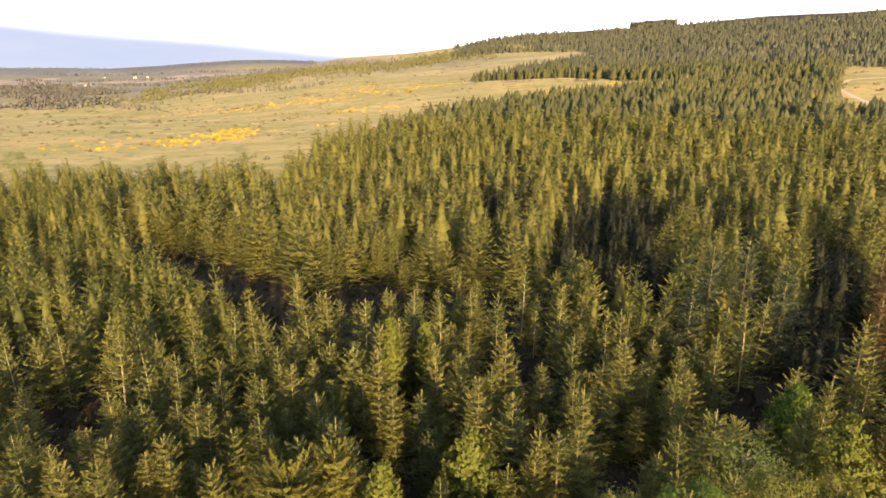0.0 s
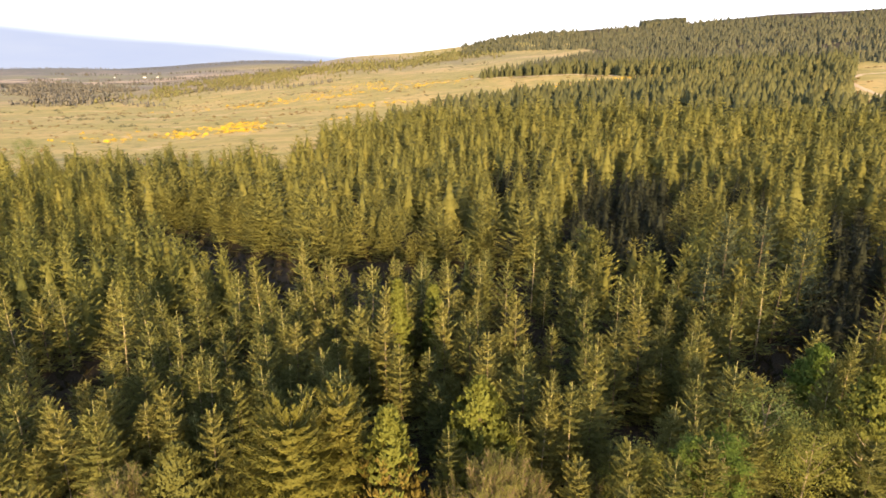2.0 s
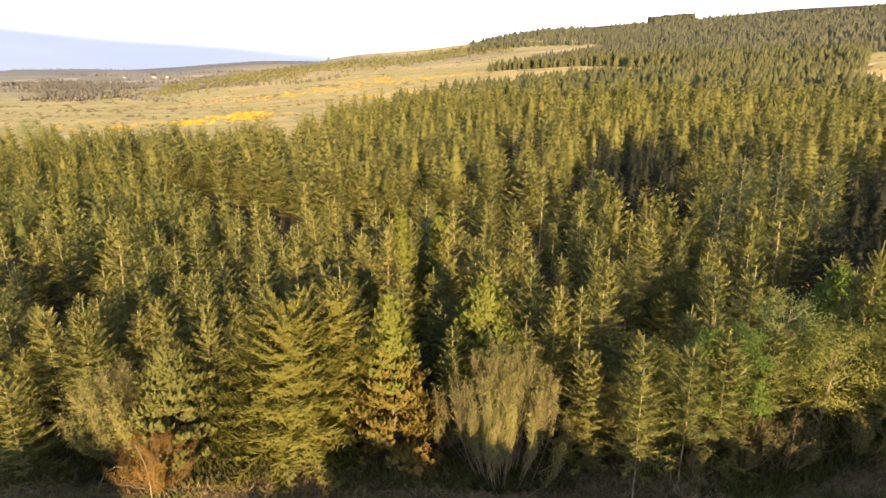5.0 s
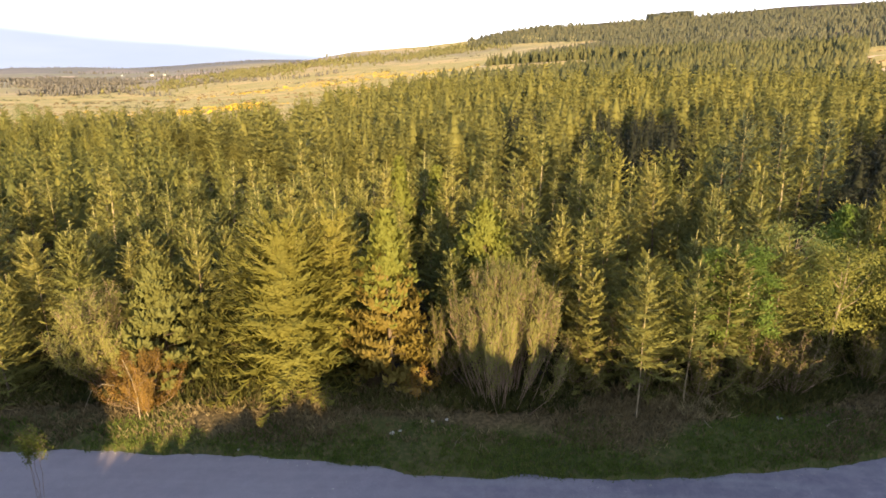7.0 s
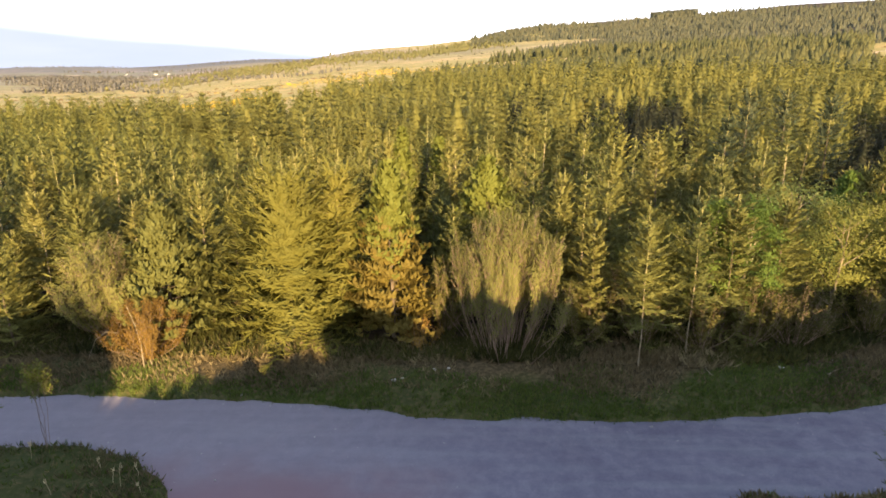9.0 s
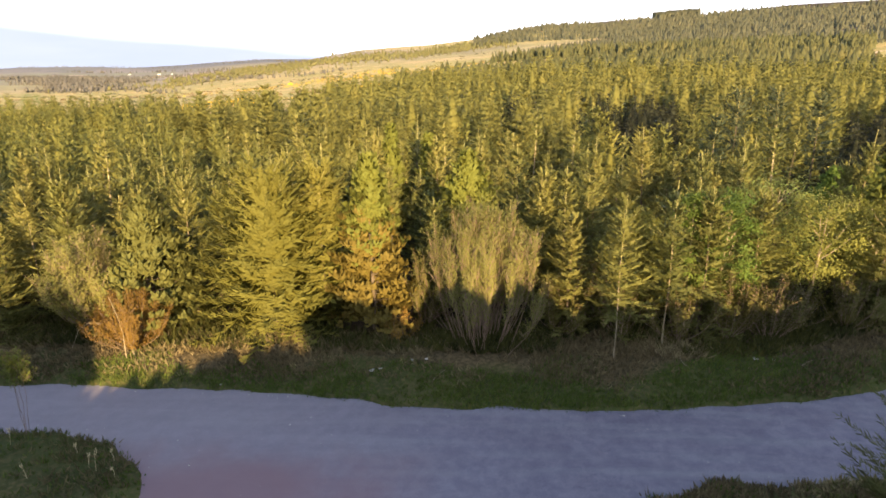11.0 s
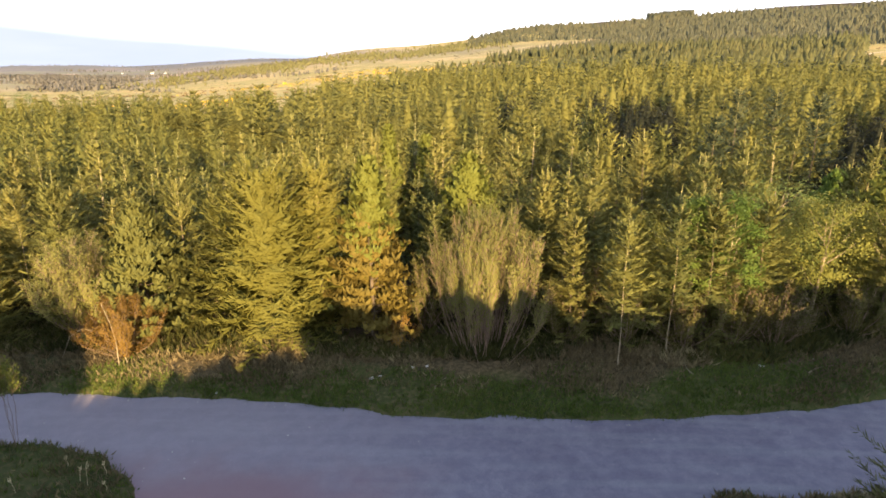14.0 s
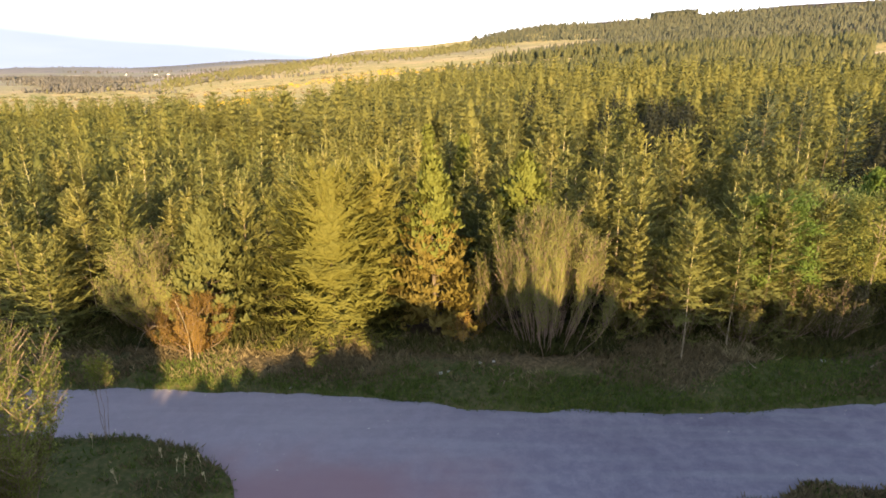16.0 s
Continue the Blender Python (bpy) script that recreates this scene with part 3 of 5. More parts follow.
# places kept free for the trees that are built one by one: x, y, radius
FREE = [(-7.6, 26.0, 2.6), (-3.0, 26.6, 2.2), (1.4, 30.0, 1.9), (2.2, 25.4, 3.0), (-15.6, 25.8, 2.8), (-13.1, 26.2, 2.2), (-5.7, 28.4, 1.7), (-12.2, 28.2, 1.5), (6.0, 26.2, 1.6), (15.5, 29.6, 2.2), (20.6, 31.0, 2.4), (24.3, 38.2, 2.6),
        (25.8, 57.0, 2.8), (31.2, 61.0, 2.8), (30.6, 52.6, 2.6), (17.6, 30.6, 2.3), (14.2, 27.4, 1.9), (19.6, 28.4, 2.3), (16.6, 28.2, 1.8), (-10.9, 27.2, 1.6), (7.3, 24.2, 1.2), (34.4, 41.5, 2.5), (36.0, 46.5, 2.5), (32.0, 36.0, 2.2), (37.6, 50.0, 2.4), (41.5, 55.0, 2.4)]


def free_of(x, y):
    ok = np.ones(len(x), bool)
    # the front row is planted by hand
    ok &= (y > 27.6) | (x < -18) | (x > 20)
    for fx, fy, fr in FREE:
        ok &= np.hypot(x - fx, y - fy) > fr
    return ok


def shaded_gap(x, y):
    """Openings in the older stand, filled with near-black trees in place of shade."""
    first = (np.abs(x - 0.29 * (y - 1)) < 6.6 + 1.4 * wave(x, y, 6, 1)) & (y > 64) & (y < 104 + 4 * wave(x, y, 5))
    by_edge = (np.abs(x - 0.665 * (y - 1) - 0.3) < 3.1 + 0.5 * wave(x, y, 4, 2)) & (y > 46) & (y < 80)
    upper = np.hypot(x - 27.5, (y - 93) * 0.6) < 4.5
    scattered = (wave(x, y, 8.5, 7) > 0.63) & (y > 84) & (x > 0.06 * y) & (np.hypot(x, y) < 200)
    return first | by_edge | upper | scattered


def dark_gaps(x, y):
    """Small openings in the young stand, and the shaded gaps."""
    inner = y < 52 + 0.83 * np.maximum(0, -19 - x)
    return ((wave(x, y, 5.5, 3) > 0.42) & inner) | shaded_gap(x, y) | ((x - 11.9) ** 2 + (y - 32.2) ** 2 < 2.2)


# the young stand by the lane: the front trees one by one, the rest joined
ax, ay = planted(G, -125, 95, 10, 135, 2.45)
keep = (in_forest(ax, ay) == 1) & free_of(ax, ay) & seen(ax, ay) & ~dark_gaps(ax, ay)
ax, ay = ax[keep], ay[keep]
order = np.argsort(np.hypot(ax, ay * 1.0))
front, second, rest = order[:96], order[96:256], order[256:]
SPECS = [(7.0, 2.7, 0.03, 1.0), (6.6, 2.4, 0.08, 0.95), (7.4, 2.9, 0.03, 1.0), (7.7, 2.1, 0.12, 0.9), (5.6, 2.6, 0.03, 0.95), (7.8, 2.4, 0.10, 0.95)]
LABELS = ["young spruce with a pale trunk and open whorled boughs", "slim young spruce with a bare lower trunk", "full olive-green young spruce with drooping boughs",
          "thin young spruce with a long pale leader", "short bushy young spruce in the plantation", "high-crowned young spruce with bare stem below"]
for k, (h, r, low, tp) in enumerate(SPECS):
    pale = BARK_PALE if k in (1, 3) else BARK
    made = spruce(11 + k, h, r, low, 12 + k % 3, 7, 0.45, 6, tp, wide=0.038, leader=0.10 + 0.025 * (k % 3), ragged=0.35)
    one = tree_thing("spruce_tree", made, pale, SPRUCE, LABELS[k], "conifer", "young spruces by the lane")
    mine = front[k::len(SPECS)]
    put_copies(one, list(zip(ax[mine], ay[mine])), G, 0.62, 1.14)
    # a lighter build of the same tree for the rows behind
    made = spruce(31 + k, h, r, low, 11 + k % 3, 5, 0.45, 4, tp, wide=0.056, leader=0.10 + 0.025 * (k % 3), ragged=0.35)
    one = tree_thing("spruce_tree", made, pale, SPRUCE, LABELS[k], "conifer", "young spruces by the lane")
    mine = second[k::len(SPECS)]
    put_copies(one, list(zip(ax[mine], ay[mine])), G, 0.62, 1.12)

# the fuller stand behind the ride
def tiered(seed, h, r, tiers, points, shoots=0, core=1.0, tip=True, blend=0.62, taper=0.85):
    """A fuller conifer seen from afar: ragged skirts one above the other, with shoots that break the outline."""
    g = np.random.default_rng(seed)
    pieces = []
    for k in range(tiers):
        f = k / tiers
        z0, z1 = f * h * 0.97, min(h, (f + 1.9 / tiers) * h)
        a = (np.arange(points) + 0.7 * g.random(points)) / points * 6.283 + k
        rr = core * (r * (1 - f) ** taper + 0.06) * np.where(np.arange(points) % 2, 0.62, 1.05) * (0.75 + 0.5 * g.random(points))
        off = g.normal(0, 0.07 * r * (1 - f), 2)
        ring = np.stack([np.cos(a) * rr + off[0], np.sin(a) * rr + off[1], z0 - 0.10 * rr + g.normal(0, 0.02 * h, points)], -1)
        pieces.append((np.concatenate([ring, [[off[0] * 0.3, off[1] * 0.3, z1]]]), np.array([[i, (i + 1) % points, points] for i in range(points)])))
    if shoots:
        f = g.random(shoots) ** 0.8
        a = g.random(shoots) * 6.283
        rr = r * (1 - f) ** 0.75 * (0.35 + 0.45 * g.random(shoots))
        ln = 0.22 + 0.38 * r * (1 - f) * (0.7 + 0.5 * g.random(shoots))
        pieces.append(sprigs(np.stack([np.cos(a) * rr, np.sin(a) * rr, f * h * 0.97], -1), a + g.normal(0, 0.5, shoots), 0.15 + 0.4 * f + g.normal(0, 0.15, shoots), ln, ln * 0.17 + 0.02, g.normal(0, 0.5, shoots)))
    if tip:
        pieces.append(tube(np.array([[0, 0, h * 0.9], [0, 0, h * 1.04]]), np.array([0.02, 0.012]), 3))
    return puffed(*merge(pieces), blend)


MID = [far_tree(spruce(40 + k, 6.8 + 0.3 * k, 2.5 + 0.25 * (k % 3), 0.05, 10, 5, 0.4, 3, 1.0, wide=0.082, leader=0.09, ragged=0.35, sides=3, sticks=False), 0.5, tiered(50 + k, 5.6, 0.8, 5, 7, tip=False)) for k in range(6)]
deep = np.hypot(ax[rest], ay[rest]) > 64
near_rest, deep_rest = rest[~deep], rest[deep]
stand("young_spruce_stand", MID, ax[near_rest], ay[near_rest], 0.66 + 0.42 * G.random(len(near_rest)) ** 1.2, G, SPRUCE_FAR, "dense stand of young olive-green spruces")
MID_DEEP = [far_tree(spruce(140 + k, 6.9 + 0.3 * k, 2.5 + 0.25 * (k % 3), 0.15, 9, 5, 0.15, 2, 1.05, wide=0.064, twig=0.42, up=0.75, leader=0.10, ragged=0.35, sides=3, mess=0.08, sticks=False), 0.55, tiered(150 + k, 5.8, 1.1, 5, 7, tip=False)) for k in range(5)]
stand("young_spruce_stand", MID_DEEP, ax[deep_rest], ay[deep_rest], 0.66 + 0.42 * G.random(len(deep_rest)) ** 1.2, G, SPRUCE_FAR, "young spruces at the back of the plantation")

FULL = [far_tree(spruce(60 + k, 8.6 + 0.4 * (k % 2), 2.9 + 0.3 * (k % 3), 0.03, 12, 6, 0.3, 3, 0.95, wide=0.068, twig=0.42, up=0.75, curl=0.25, leader=0.06, sides=3, mess=0.1, sticks=False), 0.58) for k in range(6)]
# trees within the stand show little but their tops
INNER = [far_tree(spruce(160 + k, 8.5 + 0.4 * (k % 2), 2.15 + 0.2 * (k % 3), 0.26, 9, 5, 0.15, 2, 0.95, wide=0.065, twig=0.42, up=0.7, curl=0.25, leader=0.06, sides=3, mess=0.06, sticks=False), 0.58, tiered(160 + k, 7.4, 1.35, 6, 8, tip=False)) for k in range(6)]
LIGHT = [far_tree(spruce(70 + k, 8.4, 2.1 + 0.2 * (k % 3), 0.26, 9, 5, 0.1, 1, 0.95, wide=0.09, twig=0.42, up=0.7, curl=0.25, leader=0.06, sides=3, mess=0.05, sticks=False), 0.62, tiered(70 + k, 7.5, 1.45, 6, 7, tip=False)) for k in range(6)]
bx, by = planted(G, -220, 200, 40, 330, 3.2, 0.45)
r = np.hypot(bx, by)
keep = (in_forest(bx, by) == 2) & seen(bx, by, 40) & free_of(bx, by) & (r < 205) & ~dark_gaps(bx, by) & (G.random(len(bx)) > 0.1)
bx, by, r = bx[keep], by[keep], r[keep]
big = (0.56 + 0.54 * G.random(len(bx))) * (1 + 0.22 * smooth(by, 115, 190) * (bx > -44)) * (1 - 0.16 * smooth(bx, -36, -60) * smooth(by, 100, 140))
# open sides: along the ride and round the dark opening
open_side = (in_forest(bx, by - 7) != 2) | dark_gaps(bx - 1, by - 5) | dark_gaps(bx - 4, by)
whole = open_side & (r < 104)
tops = ~whole & (r < 112)
stand("spruce_stand", FULL, bx[whole], by[whole], big[whole], G, STAND, "full spruces along the ride, each green to the ground", 1.3)
stand("spruce_stand", INNER, bx[tops], by[tops], big[tops], G, STAND, "full spruce stand behind the ride", 1.3)
# the edge along the ride is closed by smaller trees
ex, ey = planted(G, -90, 40, 40, 130, 2.3, 0.4)
keep = (in_forest(ex, ey) == 2) & (in_forest(ex, ey - 4.5) != 2) & free_of(ex, ey) & ~dark_gaps(ex, ey) & (np.hypot(ex, ey) < 112)
ex, ey = ex[keep], ey[keep]
stand("spruce_stand", FULL, ex, ey, 0.42 + 0.36 * G.random(len(ex)), G, STAND, "smaller spruces closing the stand's edge along the ride", 1.2)
back_rows = ~whole & ~tops
stand("spruce_stand", LIGHT, bx[back_rows], by[back_rows], big[back_rows] * 1.06, G, STAND, "spruce stand reaching back to the moor", 1.3)

# near-black trees added in the gaps, standing in for shade
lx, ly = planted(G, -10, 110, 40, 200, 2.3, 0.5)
keep = shaded_gap(lx, ly) & free_of(lx, ly) & seen(lx, ly, 40) & (in_forest(lx, ly) > 0)
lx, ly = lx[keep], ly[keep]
stand("gap_shade_trees", INNER + MID[:2], lx, ly, 0.52 + 0.3 * G.random(len(lx)), G, DIM, "near-black trees that stand in for shade in the stand's gaps")

THIN = [tiered(80 + k, 8.4, 2.2 + 0.3 * (k % 3), 5, 7, 8, tip=False, blend=0.6) for k in range(6)]
cx, cy = planted(G, -120, 520, 100, 620, 3.1, 0.55)
r = np.hypot(cx, cy)
keep = (in_forest(cx, cy) >= 2) & seen(cx, cy, 40) & (r >= 205) & (r < 480)
# gaps between the trees on the steeper ground
keep &= wave(cx, cy, 9, 5) > -0.5 - 1.5 * (1 - smooth(np.degrees(np.arctan2(cx, cy)), 12, 24))
cx, cy = cx[keep], cy[keep]
stand("hillside_stand", THIN, cx, cy, (0.45 + 0.68 * G.random(len(cx))) * (1 + 0.25 * smooth(np.hypot(cx, cy), 340, 240)), G, HILL, "conifer plantation running up the hillside")

SPIRES = [tiered(90 + s, 10.0, 2.7, 2, 6, tip=False, blend=0.85) for s in range(6)]
dx, dy = planted(G, -150, 1050, 300, 1200, 4.7, 0.6)
r, az = np.hypot(dx, dy), np.degrees(np.arctan2(dx, dy))
ridge_wood = (r > 815 - 5.2 * az - 0.17 * az * az) & (az > 0.5) & (wave(dx, dy, 60, 2) > -0.6)
keep = (r >= 480) & (r < 975 - 30 * smooth(az, 17, 32)) & seen(dx, dy, 40) & ((in_forest(dx, dy) == 3) | ridge_wood) & (wave(dx, dy, 38, 6) > -0.75) & (wave(dx * 0.5, dy, 16, 2) > -0.62)
dx, dy = dx[keep], dy[keep]
stand("ridge_wood", SPIRES, dx, dy, 0.32 + 0.45 * G.random(len(dx)) + 0.12 * wave(dx, dy, 50, 4), G, FAR_WOOD, "dark conifer woods along the ridge")


def dome(seed, h, r):
    """A far broadleaved crown: uneven rings closing to a blunt top."""
    g = np.random.default_rng(seed)
    rings = [(0.05, 0.35), (0.22, 0.85), (0.50, 1.0), (0.78, 0.72), (0.96, 0.25)]
    a = np.arange(7) / 7 * 6.283
    v = np.concatenate([np.stack([np.cos(a + k) * r * w * (0.7 + 0.55 * g.random(7)), np.sin(a + k) * r * w * (0.7 + 0.55 * g.random(7)), z * h + g.normal(0, 0.05 * h, 7)], -1) for k, (z, w) in enumerate(rings)])
    return puffed(v, grid_faces(len(rings), 7, True), 0.35, centre=0.45 * h)


DOMES = [dome(120 + k, 8.0, 2.2) for k in range(5)]
# the clump on the skyline
qx, qy = 300 + G.uniform(-30, 30, 330), 932 + G.normal(0, 9, 330)
stand("skyline_clump", SPIRES, qx, qy, 0.85 + 0.15 * G.random(330), G, FAR_WOOD, "dense clump of tall conifers on the skyline")
# strip of trees below the ridge and dark woods in the valley
sx = G.uniform(-360, 60, 3400)
sy = 822 + 0.35 * sx + G.normal(0, 58, 3400) * (0.7 + 0.5 * smooth(sx, -60, -300))
keep = wave(sx, sy, 34, 9) > -0.45
sx, sy = sx[keep], sy[keep]
stand("shelter_belt", DOMES * 2 + SPIRES[:1], sx, sy, 0.24 + 0.42 * G.random(len(sx)) ** 1.6, G, FAR_GREEN, "belt of trees across the upper moor")
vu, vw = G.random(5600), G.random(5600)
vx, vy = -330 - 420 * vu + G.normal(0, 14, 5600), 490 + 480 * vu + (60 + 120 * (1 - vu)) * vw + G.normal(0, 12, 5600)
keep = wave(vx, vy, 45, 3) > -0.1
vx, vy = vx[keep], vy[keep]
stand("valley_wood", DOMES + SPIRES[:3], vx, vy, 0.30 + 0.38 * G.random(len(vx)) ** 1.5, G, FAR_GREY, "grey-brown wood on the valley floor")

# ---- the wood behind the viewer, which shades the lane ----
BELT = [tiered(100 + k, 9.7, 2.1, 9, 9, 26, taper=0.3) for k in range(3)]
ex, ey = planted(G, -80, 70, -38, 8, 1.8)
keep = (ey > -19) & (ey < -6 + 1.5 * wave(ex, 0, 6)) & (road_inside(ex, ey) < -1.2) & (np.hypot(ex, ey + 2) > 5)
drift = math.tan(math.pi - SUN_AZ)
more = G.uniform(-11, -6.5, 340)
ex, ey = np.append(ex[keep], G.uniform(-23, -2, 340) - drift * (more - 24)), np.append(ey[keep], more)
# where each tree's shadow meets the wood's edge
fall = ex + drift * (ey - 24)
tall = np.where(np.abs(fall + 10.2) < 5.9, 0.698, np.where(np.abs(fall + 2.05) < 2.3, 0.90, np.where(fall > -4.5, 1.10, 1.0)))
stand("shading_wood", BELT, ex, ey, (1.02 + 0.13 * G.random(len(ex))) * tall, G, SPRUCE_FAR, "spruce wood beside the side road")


# ---- trees and shrubs of the wood's edge, one by one ----
def pine(seed, h, r, low, branches, tufts, split=0.0):
    """Trunk, and crowns above and below the split: boughs that end in upright tufts of needles."""
    g = np.random.default_rng(seed)
    f = low + (1 - low) * ((np.arange(branches) + g.random(branches)) / branches)
    rel = (1 - f) / (1 - low)
    az = g.random(branches) * 6.283
    length = (r * (rel * (1.15 - 0.25 * rel)) + 0.14) * (0.65 + 0.45 * g.random(branches))
    slope = 0.75 - 0.65 * rel + g.normal(0, 0.1, branches)
    S = 0.35 + 0.65 * (np.arange(tufts)[None] + g.random((branches, tufts))) / tufts
    off = g.normal(0, 0.16, (branches, tufts)) * (length[:, None] * S)
    P = np.stack([np.cos(az)[:, None] * length[:, None] * S - np.sin(az)[:, None] * off, np.sin(az)[:, None] * length[:, None] * S + np.cos(az)[:, None] * off,
                  f[:, None] * h + length[:, None] * (slope[:, None] * S + 0.2 * S * S)], -1).reshape(-1, 3)
    blades = 8
    root = np.repeat(P, blades, 0) + g.normal(0, 0.05, (len(P) * blades, 3))
    n = len(root)
    ln = 0.22 + 0.18 * g.random(n)
    v, t = sprigs(root, g.random(n) * 6.283, 0.25 + 1.6 * g.random(n), ln, ln * 0.24, g.normal(0, 0.8, n))
    upper = root[:, 2] > h * split + np.repeat(g.normal(0, 0.75, len(P)), blades)
    pieces = []
    for mask in (upper, ~upper):
        k = np.where(mask)[0]
        vv = v.reshape(-1, 4, 3)[k].reshape(-1, 3)
        i = np.arange(len(k))[:, None] * 4
        pieces.append((vv, np.concatenate([i + [0, 1, 2], i + [0, 2, 3]])))
    k = np.linspace(0, 1, 6)
    trunk = [tube(np.stack([0.05 * np.sin(k * 4 + seed), 0.04 * np.cos(k * 3), k * h * 0.97 - 0.05], -1), 0.012 * h * (1 - k) + 0.015, 7)]
    for b in range(0, branches, 3):
        e = length[b] * 0.85
        d = np.array([math.cos(az[b]), math.sin(az[b]), slope[b]])
        trunk.append(tube(np.array([[0, 0, f[b] * h], d * e * 0.5 + [0, 0, f[b] * h], d * e + [0, 0, f[b] * h + 0.2 * e]]), [0.03, 0.02, 0.008], 3))
    return merge(trunk), pieces[0], pieces[1]


def shrub(seed, h, r, stems, twigs, leaves, leaf=0.09, twig_w=0.008, bare=0.3, thick=0.02, rise=1.0, hang=0.7, slim=0.28):
    """Many-stemmed shrub: a list of stems with their twigs, and the leaves."""
    g = np.random.default_rng(seed)
    made, roots, ways, lens = [], [], [], []
    for i in range(stems):
        a, q = g.random() * 6.283, g.random() ** (0.75 if rise == 1 else 1.0)
        out = np.array([math.cos(a), math.sin(a)])
        drift = g.normal(0, 0.10 * r, 2) if rise > 1 else 0.0
        top = np.array([*(out * r * q * 0.95 + drift), h * (1 - 0.5 * q * q) * (0.8 + 0.16 * g.random())])
        k = np.linspace(0, 1, 8)[:, None]
        p = np.array([*(out * 0.14 * r * g.random()), 0]) + top * k if rise == 1 else np.array([*(out * 0.5 * r * q + drift * 0.7), 0]) + (top - [*(out * 0.5 * r * q + drift * 0.7), 0]) * k
        p[:, :2] += out * np.sin(k * 3.1) * 0.16 * r * q + np.cumsum(g.normal(0, 0.03, (8, 2)), 0)
        p[0, 2] = -0.06
        u = bare + (1 - bare) * g.random(twigs) ** 0.75
        idx = u * 7
        lo = np.clip(idx.astype(int), 0, 6)
        root = p[lo] + (p[lo + 1] - p[lo]) * (idx - lo)[:, None]
        head = a + g.normal(0, 1.3, twigs)
        slope = rise * (0.7 + 1.9 * g.random(twigs))
        ln = (0.3 + 0.7 * g.random(twigs)) * h * 0.17
        made.append(merge([tube(p, thick * (1 - k[:, 0]) + 0.007, 4), sprigs(root, head, slope, ln, np.full(twigs, twig_w), g.normal(0, 0.8, twigs), 0.02)]))
        d = np.stack([np.cos(head), np.sin(head), slope], -1)
        roots.append(root), ways.append(d / np.linalg.norm(d, axis=1, keepdims=True) * ln[:, None])
    root, d = np.concatenate(roots), np.concatenate(ways)
    m = len(root) * leaves
    lp = np.repeat(root, leaves, 0) + np.repeat(d, leaves, 0) * (0.2 + 0.9 * g.random(m))[:, None] + g.normal(0, 0.06, (m, 3))
    ll = leaf * (0.6 + 0.8 * g.random(m))
    return made, sprigs(lp, g.random(m) * 6.283, g.normal(hang, 0.7, m), ll, ll * slim, g.normal(0, 0.9, m)), h


def broadleaf(seed, h, r, limbs, clumps, leaves, leaf=0.16, low=0.25):
    """Trunk with limbs, and a crown of small leaves in uneven clumps."""
    g = np.random.default_rng(seed)
    k = np.linspace(0, 1, 6)
    wood = [tube(np.stack([0.12 * np.sin(k * 3 + seed), 0.1 * np.cos(k * 2) - 0.1, k * h * 0.93 - 0.05], -1), 0.013 * h * (1 - k) + 0.012, 7)]
    centres = []
    for i in range(clumps):
        a, q = g.random() * 6.283, g.random() ** 0.5
        zf = low + (1 - low) * g.random()
        wide = math.sqrt(max(0.05, 1 - ((zf - 0.5) / 0.55) ** 2)) * r
        centres.append([math.cos(a) * q * wide, math.sin(a) * q * wide, zf * h * 0.97])
    centres = np.array(centres)
    for c in centres[:limbs]:
        b = np.array([0, 0, max(0.15 * h, c[2] - 0.8 * np.hypot(c[0], c[1]) - 0.3)])
        m = (b + c) / 2 + [0, 0, -0.1]
        wood.append(tube(np.array([b, m, c]), [0.035, 0.022, 0.01], 4))
    n = clumps * leaves
    rad = (0.16 + 0.13 * g.random(clumps)) * r
    p = np.repeat(centres, leaves, 0) + g.normal(0, 0.55, (n, 3)) * np.repeat(rad, leaves)[:, None] * [1, 1, 0.8]
    ll = leaf * (0.6 + 0.8 * g.random(n))
    crown = sprigs(p, g.random(n) * 6.283, g.normal(0.35, 0.7, n), ll, ll * 0.34, g.normal(0, 0.9, n))
    return merge(wood), crown


def shrub_thing(name, made, wood, leaf_mat, label, category):
    top = new(name)
    for stem in made[0]:
        part("stem", tri_mesh("stem", *stem, wood), top)
    v, t, n = puffed(*made[1], 0.45, centre=0.45 * made[2])
    part("foliage", tri_mesh("foliage", v, t, leaf_mat, normals=n), top)
    return tagged(top, label, category)


def pine_thing(made, upper, lower, label):
    top = new("pine_tree")
    part("trunk", tri_mesh("trunk", *made[0], BARK), top)
    v, t, n = puffed(*made[1], 0.45)
    part("crown", tri_mesh("crown", v, t, upper, normals=n), top)
    if len(made[2][0]):
        v, t, n = puffed(*made[2], 0.45)
        part("lower_crown", tri_mesh("lower_crown", v, t, lower, normals=n), top, "yellowed lower needles" if lower != upper else "")
    return tagged(top, label, "pine")


def set_down(ob, x, y, turn=0.0):
    ob.matrix_basis = on_ground(x, y, turn)
    return ob


EDGE = "trees of the wood's edge"
